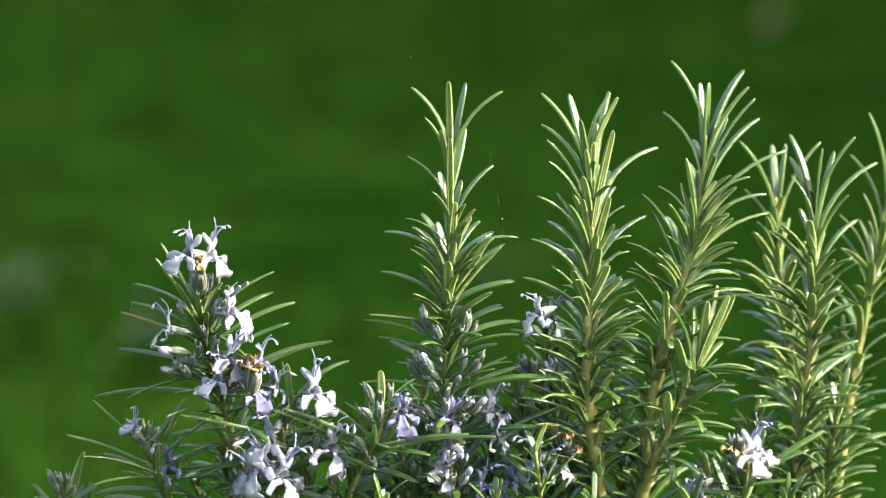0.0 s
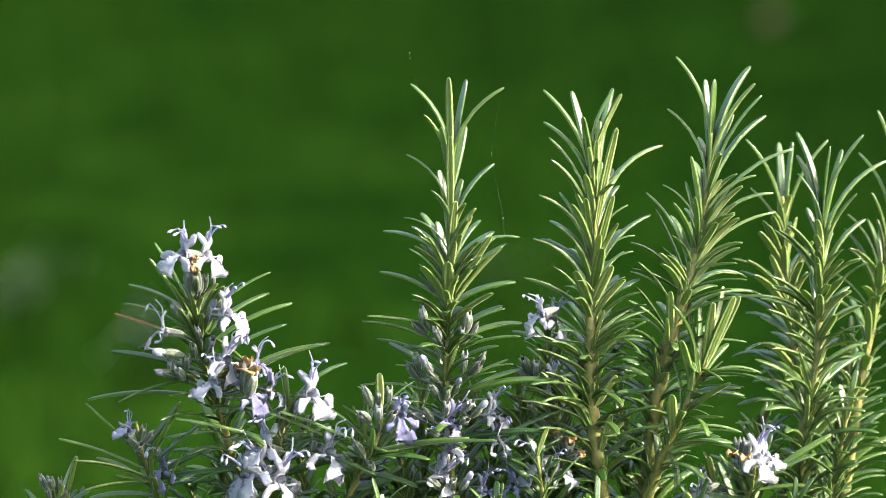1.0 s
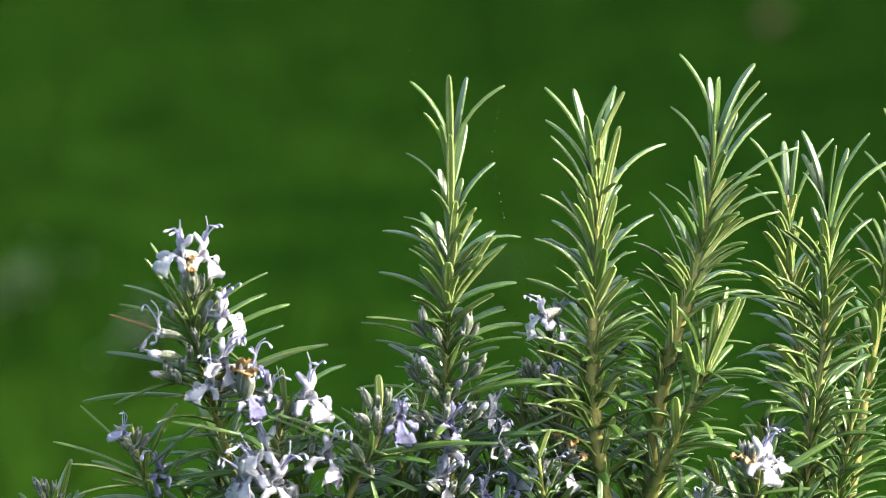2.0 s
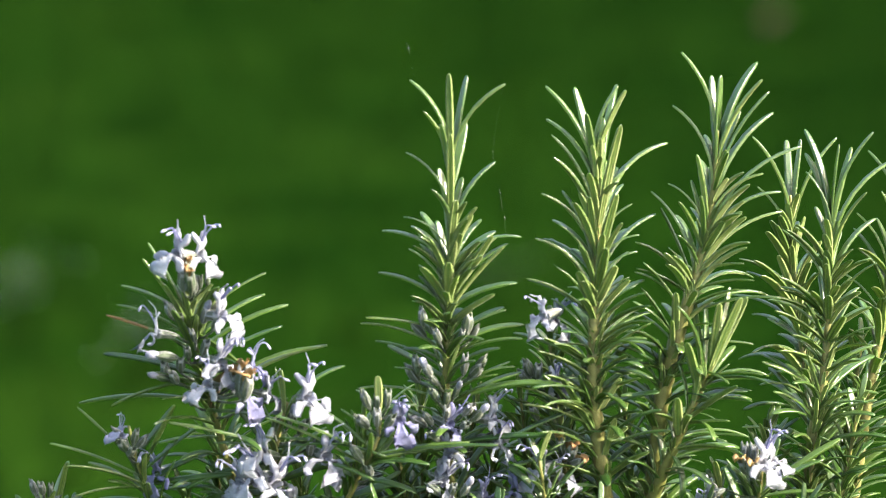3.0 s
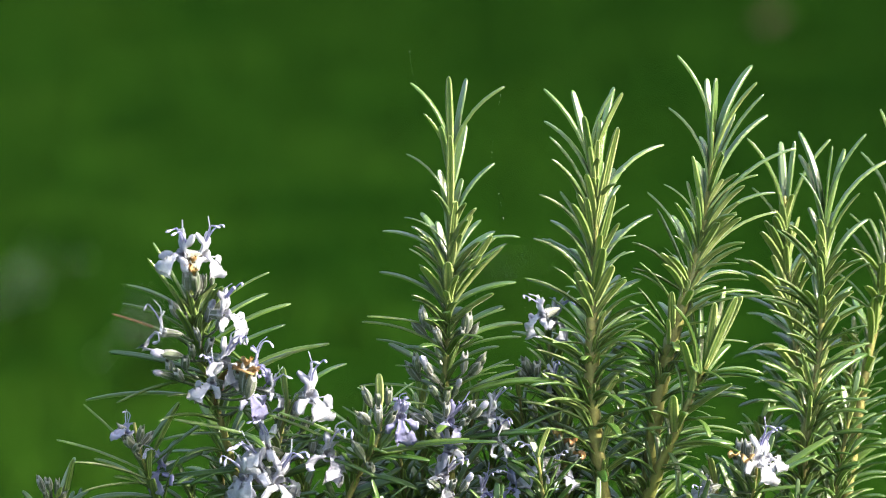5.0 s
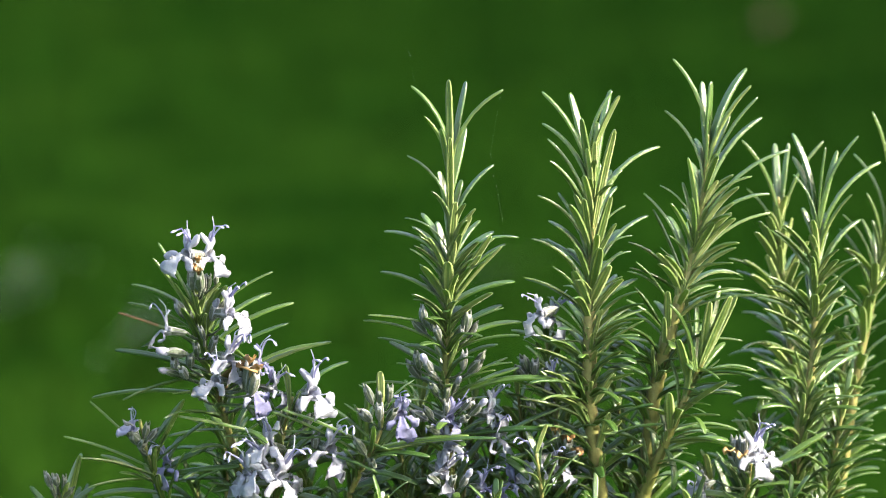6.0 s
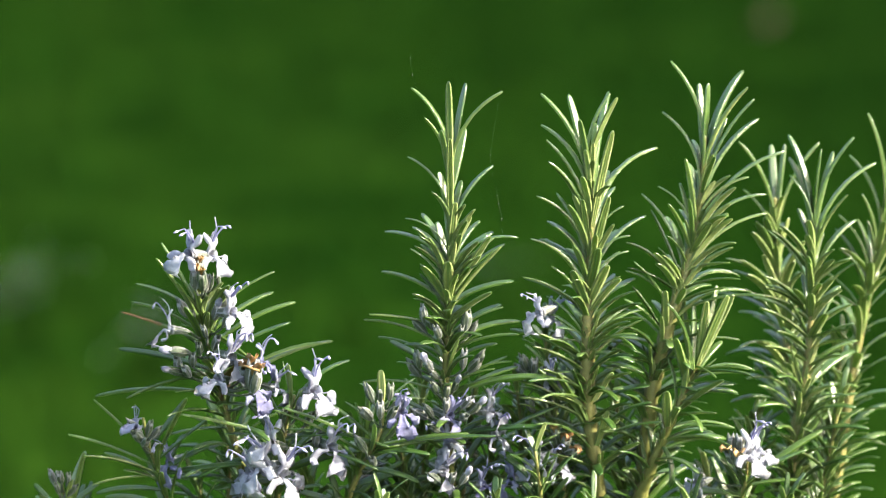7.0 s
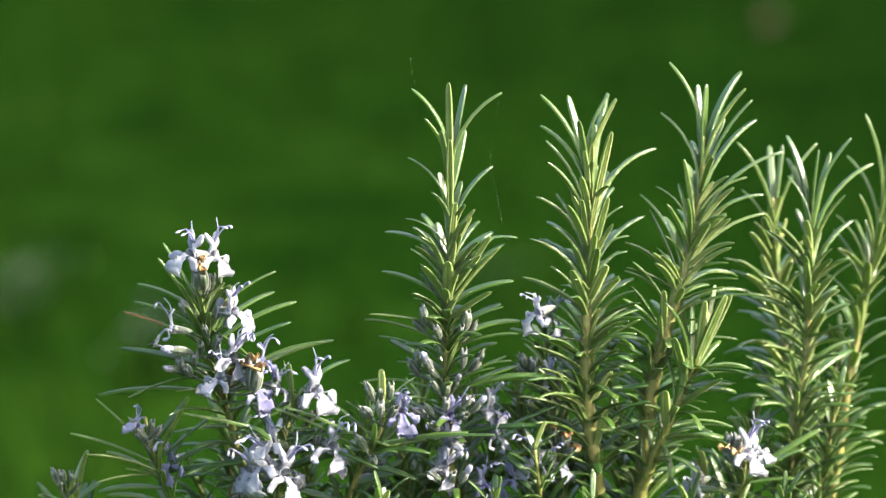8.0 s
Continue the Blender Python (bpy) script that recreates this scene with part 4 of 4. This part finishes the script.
young_bloom = Sprig([(-34.6, 20.0, 423.3), (-29.6, 10.0, 472.5), (-26.4, 4.0, 489.2), (-21.7, -2.0, 501.1), (-18.3, -6.0, 507.9), (-16.2, -6.0, 514.0), (-16.2, -6.0, 521.6)],
    "short rosemary sprig with a ring of grey buds and one flower", 1.5, young=8)
young_bloom.leaves([
    (1.1, -99, 6, 9.2, 0.0), (8.7, -172, 62, 12.0, 0.17), (14.1, -178, 81, 26.8, 0.26), (14.1, -4, 50, 25.6, 0.26), (11.9, 166, 68, 20.2, 0.34), (15.9, -18, 48, 16.3, 0.51),
    (3.3, 155, 30, 8.6, 0.51), (3.3, 21, 39, 11.9, 0.51), (22.7, -18, 56, 16.2, 0.68), (22.7, 176, 79, 16.0, 0.51), (20.1, 51, 39, 11.9, 0.17), (29.2, 3, 42, 12.0, 0.34)])
young_bloom.reach_leaf(17, (-45.0, -9, 518.0), 0.3, 2.6)
young_bloom.reach_leaf(15, (14.0, -10, 511.0), 0.3, 2.4)
young_bloom.flower(-11.0, -9.0, 517.4, 18, -20, 4, 0.9, True)
young_bloom.bud(-19.3, -8.0, 522.0, -40, 64, 1.1)
young_bloom.bud(-14.1, -8.0, 522.3, 30, 71, 1.1)
young_bloom.bud(-16.7, -11.0, 517.9, 0, 63, 1.1)
young_bloom.bud(-20.1, -8.0, 516.6, -50, 42, 1.1)
young_bloom.bud(-13.8, -10.0, 517.0, 20, 31, 1.1)
young_bloom.bud(-16.8, -6.0, 520.9, 0, 87, 1.0)
young_bloom.bud(-18.6, -8.0, 503.7, -20, 34)
young_bloom.bud(-21.6, -8.0, 508.3, -60, 52)
young_bloom.fill(15.9, 105.4, 4.5, longest=20)
hidden_bloom = Sprig([(34.9, 22.0, 422.8), (33.0, 14.0, 487.3), (30.6, 12.0, 509.3), (28.2, 12.0, 527.8), (27.4, 12.0, 540.1)],
    "rosemary sprig with needle leaves and pale lilac two-lipped flowers", 1.2, young=10)
hidden_bloom.flower(25.4, -9.0, 544.0, -55, -15, -11, 0.82)
hidden_bloom.flower(28.8, 6.0, 540.3, 57, -9, -17, 0.9)
hidden_bloom.flower(29.3, 4.0, 525.3, 44, 5, 14, 0.7)
hidden_bloom.flower(25.0, -2.0, 503.4, -54, -13, -5, 1.0)
hidden_bloom.flower(30.3, 0.0, 500.7, 50, 9, 18, 0.8)
hidden_bloom.flower(18.3, 0.0, 497.6, -50, -13, -4, 0.8, True)
hidden_bloom.flower(10.7, 0.0, 496.1, 60, 0, 6, 0.8, True)
hidden_bloom.bud(22.1, 6.0, 528.0, -50, 56)
hidden_bloom.bud(24.3, 5.0, 527.4, -10, 53)
hidden_bloom.bud(21.4, 8.0, 525.4, -70, 52)
hidden_bloom.bud(26.6, 5.0, 525.9, 10, 43)
hidden_bloom.bud(32.6, 0.0, 506.8, 30, 47, 1.2, True)
hidden_bloom.bud(30.3, 0.0, 508.4, -10, 52, 1.1, True)
hidden_bloom.bud(33.8, 0.0, 505.3, 50, 28, 1.0, True)
hidden_bloom.bud(23.6, 4.0, 516.9, -40, 46)
hidden_bloom.bud(28.9, 5.0, 521.3, 20, 65)
hidden_bloom.fill(5.8, 24.3, 4.5, longest=14)
hidden_bloom.fill(24.3, 53.2, 3.6, longest=22)
corner_bloom = Sprig([(72.0, 22.0, 422.8), (77.3, 12.0, 472.1), (80.0, 8.0, 488.4), (81.5, 4.0, 498.4), (81.8, 4.0, 506.1)],
    "rosemary sprig with needle leaves and pale lilac two-lipped flowers", 1.3, young=10)
corner_bloom.flower(81.7, -6.0, 505.5, 38, 9, -12, 1.1)
corner_bloom.flower(68.1, 0.0, 496.4, -55, -11, -10, 0.8)
corner_bloom.flower(84.6, 0.0, 505.3, 50, 19, 3, 0.8)
corner_bloom.bud(77.3, -4.0, 504.2, -40, 46, 1.5, True)
corner_bloom.bud(79.0, -6.0, 503.3, -10, 33, 1.5, True)
corner_bloom.bud(77.1, 0.0, 506.8, -30, 75, 1.1)
corner_bloom.bud(79.3, -1.0, 507.0, 0, 71, 1.1)
corner_bloom.leaves([
    (9.6, 17, 44, 19.2, 0.51), (13.7, -176, 79, 18.0, 0.51), (11.5, 165, 38, 11.2, 0.51), (13.7, 159, 28, 11.1, 0.17), (11.5, -2, 63, 15.5, 0.34), (9.6, 24, 49, 25.7, 0.34)])
corner_bloom.fill(9.6, 86.2, 4.5, longest=20)

# older sprigs standing behind
back_a = Sprig([(36.0, 34.0, 419.9), (34.1, 28.0, 475.1), (31.7, 26.0, 500.6), (29.3, 26.0, 519.3), (28.2, 26.0, 531.7)],
    "older dark-green rosemary sprig behind the young shoots", 1.5, young=4)
back_a.fill(0.0, 47.5, 2.6, longest=21, open_at=20, axil=0.6, young_spread=16)
back_a.fill(48.6, 112.6, 8, longest=20)
back_c = Sprig([(77.6, 38.0, 419.0), (80.7, 32.0, 474.3), (82.4, 30.0, 496.7), (84.2, 30.0, 503.0), (84.9, 30.0, 507.7)],
    "older dark-green rosemary sprig behind the young shoots", 1.5, young=4)
back_c.fill(0.0, 23.7, 2.6, longest=21, open_at=20, axil=0.6, young_spread=16)
back_c.fill(26.2, 89.6, 8, longest=20)
back_d = Sprig([(10.3, 34.0, 419.9), (11.7, 26.0, 475.5), (12.9, 24.0, 497.8), (13.5, 24.0, 507.2), (12.9, 24.0, 514.2)],
    "older dark-green rosemary sprig behind the young shoots", 1.4, young=4)
back_d.fill(0.0, 28.8, 2.6, longest=21, open_at=20, axil=0.6, young_spread=16)
back_d.fill(31.2, 95.1, 8, longest=20)
back_e = Sprig([(100.9, 58.0, 414.2), (104.7, 52.0, 470.3), (106.3, 52.0, 492.7), (108.6, 52.0, 511.7), (111.1, 52.0, 527.6)],
    "older dark-green rosemary sprig behind the young shoots", 1.5, young=4)
back_e.fill(0.0, 47.4, 2.6, longest=21, open_at=20, axil=0.6, young_spread=16)
back_e.fill(48.5, 112.9, 8, longest=20)
back_g = Sprig([(-20.8, 30.0, 420.9), (-21.4, 22.0, 476.3), (-22.1, 20.0, 497.0), (-22.0, 20.0, 507.9)],
    "older dark-green rosemary sprig behind the young shoots", 1.2, young=4)
back_g.fill(0.0, 21.4, 2.6, longest=21, open_at=20, axil=0.6, young_spread=16)
back_g.fill(23.8, 87.7, 8, longest=20)
back_h = Sprig([(-55.0, 30.0, 420.9), (-57.5, 22.0, 476.3), (-58.8, 20.0, 504.8), (-59.5, 20.0, 518.8)],
    "older dark-green rosemary sprig behind the young shoots", 1.3, young=4)
back_h.fill(1.0, 33.2, 2.6, longest=21, open_at=20, axil=0.6, young_spread=16)
back_h.fill(34.4, 98.7, 8, longest=20)
back_i = Sprig([(-3.0, 30.0, 420.9), (-4.5, 24.0, 475.9), (-5.5, 22.0, 501.3), (-6.0, 22.0, 516.9)],
    "older dark-green rosemary sprig behind the young shoots", 1.2, young=4)
back_i.fill(0.0, 31.5, 2.6, longest=21, open_at=20, axil=0.6, young_spread=16)
back_i.fill(32.7, 96.5, 8, longest=20)
front_b = Sprig([(31.7, 18.0, 423.8), (28.3, 6.0, 473.3), (26.6, -2.0, 490.3), (25.2, -6.0, 501.8), (24.6, -6.0, 506.4)],
    "leafy rosemary shoot with arching dark-green leaves", 1.2, young=4)
front_b.fill(0.0, 16.9, 2.6, longest=21, open_at=20, axil=0.6, young_spread=16)
front_b.fill(18.6, 86.9, 8, longest=20)

# short shoots that fill the foot of the bush
LOW_BACK = ((-66, 10, 499, -8, 0), (-52, 14, 505, 4, 1), (-38, 16, 512, -4, 0), (-22, 18, 510, 6, 1), (-12, 12, 516, -5, 0), (8, 18, 520, 5, 1),
                            (20, 16, 524, -6, 0), (33, 20, 516, 3, 1), (47, 20, 522, -4, 0), (57, 22, 516, 3, 0), (72, 24, 502, -5, 1), (85, 26, 510, 4, 0),
                            (98, 22, 520, 6, 0), (108, 20, 522, 8, 0))
LOW_FRONT = ((-46, -8, 497, -6, 1), (-16, -8, 498, 7, 0), (14, -8, 499, -5, 1), (40, -8, 497, 5, 0), (66, -8, 498, -6, 0), (92, -4, 498, 6, 0))
for x, y, z, lean, kind in LOW_BACK + LOW_FRONT:
    shoot = Sprig([(x - lean * 3, y + 14, z - 125), (x - lean, y + 4, z - 50), (x, y, z - 5)], "short leafy rosemary shoot low in the bush", 1.2, young=2)
    shoot.fill(0.5, 60, 3.1, longest=20, open_at=22, axil=0.8)
    shoot.fill(62, 110, 7, longest=21)
    if kind:
        for q in range(4):
            shoot.bud(x + random.uniform(-4, 4), y - random.uniform(1, 5), z - 8 - q * 3.5, random.uniform(-70, 70), random.uniform(0, 40))
        if random.random() < 0.4:
            shoot.flower(x + lean * 0.5, y - 7, z - random.uniform(10, 18), random.uniform(-50, 50), random.uniform(-15, 10), 0, 0.9, random.random() < 0.5)

# ---- small white flower heads in the lawn ----
def lawn_flower(x, y, size, tall):
    root = new("lawn_flower")
    root.location = (x, y, 0)
    tagged(root, "small white flower head in the lawn grass", "flower", "white flowers in the lawn")
    bend = smooth_line([(0, 0, 0), (0.004, 0, tall * 0.5), (0, 0, tall)], 0.01)
    v, f = tube(bend, [0.0012] * len(bend), 6)
    part("stalk", mesh_of("stalk", v, f, [GRASS]), root)
    verts, faces = [], []
    top = Vector((0, 0, tall))
    for k in range(40):
        a, b = k * 2.4, math.acos(1 - 1.5 * (k + 0.5) / 40)
        d = Vector((math.sin(b) * math.cos(a), math.sin(b) * math.sin(a), math.cos(b)))
        e = d.orthogonal().normalized()
        g = d.cross(e)
        o = len(verts)
        base, tip = top + d * size * 0.3, top + d * size
        verts += [base, (base + tip) / 2 + e * size * 0.16, tip, (base + tip) / 2 - e * size * 0.16, (base + tip) / 2 + g * size * 0.1]
        faces += [(o, o + 1, o + 4), (o + 1, o + 2, o + 4), (o + 2, o + 3, o + 4), (o + 3, o, o + 4), (o, o + 3, o + 2, o + 1)]
    part("flower_head", mesh_of("flower_head", verts, faces, [WHITE_HEAD]), root)


# loose tufts of them: middle, spread and number of heads
TUFTS = ((-0.392, 3.41, 0.019, 24), (-0.267, 3.11, 0.013, 20), (0.064, 3.40, 0.016, 7))
for x, y, loose, many in TUFTS:
    for _ in range(many):
        lawn_flower(random.gauss(x, loose), random.gauss(y, loose * 4), random.uniform(0.0016, 0.0028), random.uniform(0.045, 0.07))


# ---- a dry leaf lying in the grass ----
def dry_leaf(x, y, turn):
    line = [Vector((0.035 * u, 0, 0.012 + 0.012 * math.sin(3 * u))) for u in (-1, -0.7, -0.35, 0, 0.35, 0.7, 1)]
    v, f, which = blade(line, [Vector((0, 0, 1))] * 7, [(w, 1.0) for w in (0.002, 0.014, 0.022, 0.024, 0.02, 0.012, 0.002)],
                        [(-1, 0.004), (-0.5, 0.001), (0, -0.001), (0.5, 0.001), (1, 0.004), (0.5, -0.0005), (0, -0.0025), (-0.5, -0.0005)], 4)
    ob = new("dry_leaf", mesh_of("dry_leaf", v, f, [LEAF_DRY]))
    ob.matrix_world = pose(x, y, 0.0, 0, 0, turn)
    tagged(ob, "curled brown dry leaf lying in the lawn", "leaf")


dry_leaf(0.50, 6.40, 30)


# ---- spider threads slung from leaf to leaf; tiny white beads stand in for their glints ----
def spider_thread(points, glint_beads):
    root = new("spider_thread")
    root.location = Vector(points[0]) * MM
    tagged(root, "fine spider thread with tiny white beads as its glints on rosemary leaves", "spider thread", "spider threads")
    line = [p - root.location for p in smooth_line([Vector(q) * MM for q in points], 0.002)]
    v, f = tube(line, [0.0016 * MM] * len(line), 4)
    part("strand", mesh_of("strand", v, f, [THREAD]), root)
    for u, size in glint_beads:
        c = line[min(len(line) - 1, int(u * len(line)))]
        v, f = tube([c + Vector((0, 0, k * size * MM)) for k in (-1, -0.7, 0, 0.7, 1)], [r * size * MM for r in (0.2, 0.7, 1, 0.7, 0.2)], 6)
        part("drop", mesh_of("drop", v, f, [THREAD_GLINT]), root)


spider_thread([(15.3, -2, 603.0), (12.6, -3, 585.5), (14.0, -3, 577.0), (15.6, -3, 568.5), (16.2, -3, 563.5), (20.2, -2, 562.0)], ((0.40, 0.09), (0.66, 0.11), (0.69, 0.08), (0.78, 0.13)))
spider_thread([(-6.4, -2, 602.0), (-8.1, -3, 607.0), (-8.6, -3, 611.5), (-9.4, -2, 613.0)], ((0.6, 0.12),))


# ---- the insect that flies past ----
def build_insect():
    root = new("flying_insect")
    tagged(root, "small brown insect with pale wings in flight", "insect")
    part("body", bell([(-2.4, 0.1), (-1.8, 0.4), (-0.8, 0.5), (0.0, 0.4), (0.4, 0.6), (1.1, 0.55), (1.5, 0.3), (1.8, 0.45), (2.3, 0.2)], INSECT, "body"), root, Matrix.Scale(1.3 * MM, 4))
    wing = petal([(0.4, 0.5, 0.5), (1.6, 0.2, 1.0), (3.0, -0.6, 1.5), (4.0, -1.4, 1.7)], (0.4, 1.0, 1.5, 0.6), 0.15, 0.12, WING, "wing")
    for side in (1, -1):
        part("wing", wing, root, Matrix.Scale(1.3 * MM, 4) @ Matrix.Diagonal((side, 1, 1, 1)))
    return root


insect = build_insect()
INSECT_WAY = ((0, -12.2, -20.0, 758.8), (4.1, -52.1, -20.0, 660.4), (4.2, -54.8, -20.0, 639.2), (4.3, -57.9, -20.0, 612.5), (4.4, -62.8, -20.0, 585.0), (4.5, -94.1, -20.0, 562.7), (4.6, -129.7, -20.0, 542.9), (8.0, -338.9, -20.0, 524.0))


def motions():
    """Keys the insect's flight past the bush."""
    walk(insect, [(t, pose(x * MM, y * MM, z * MM, -25, 20, 120)) for t, x, y, z in INSECT_WAY])


motions()
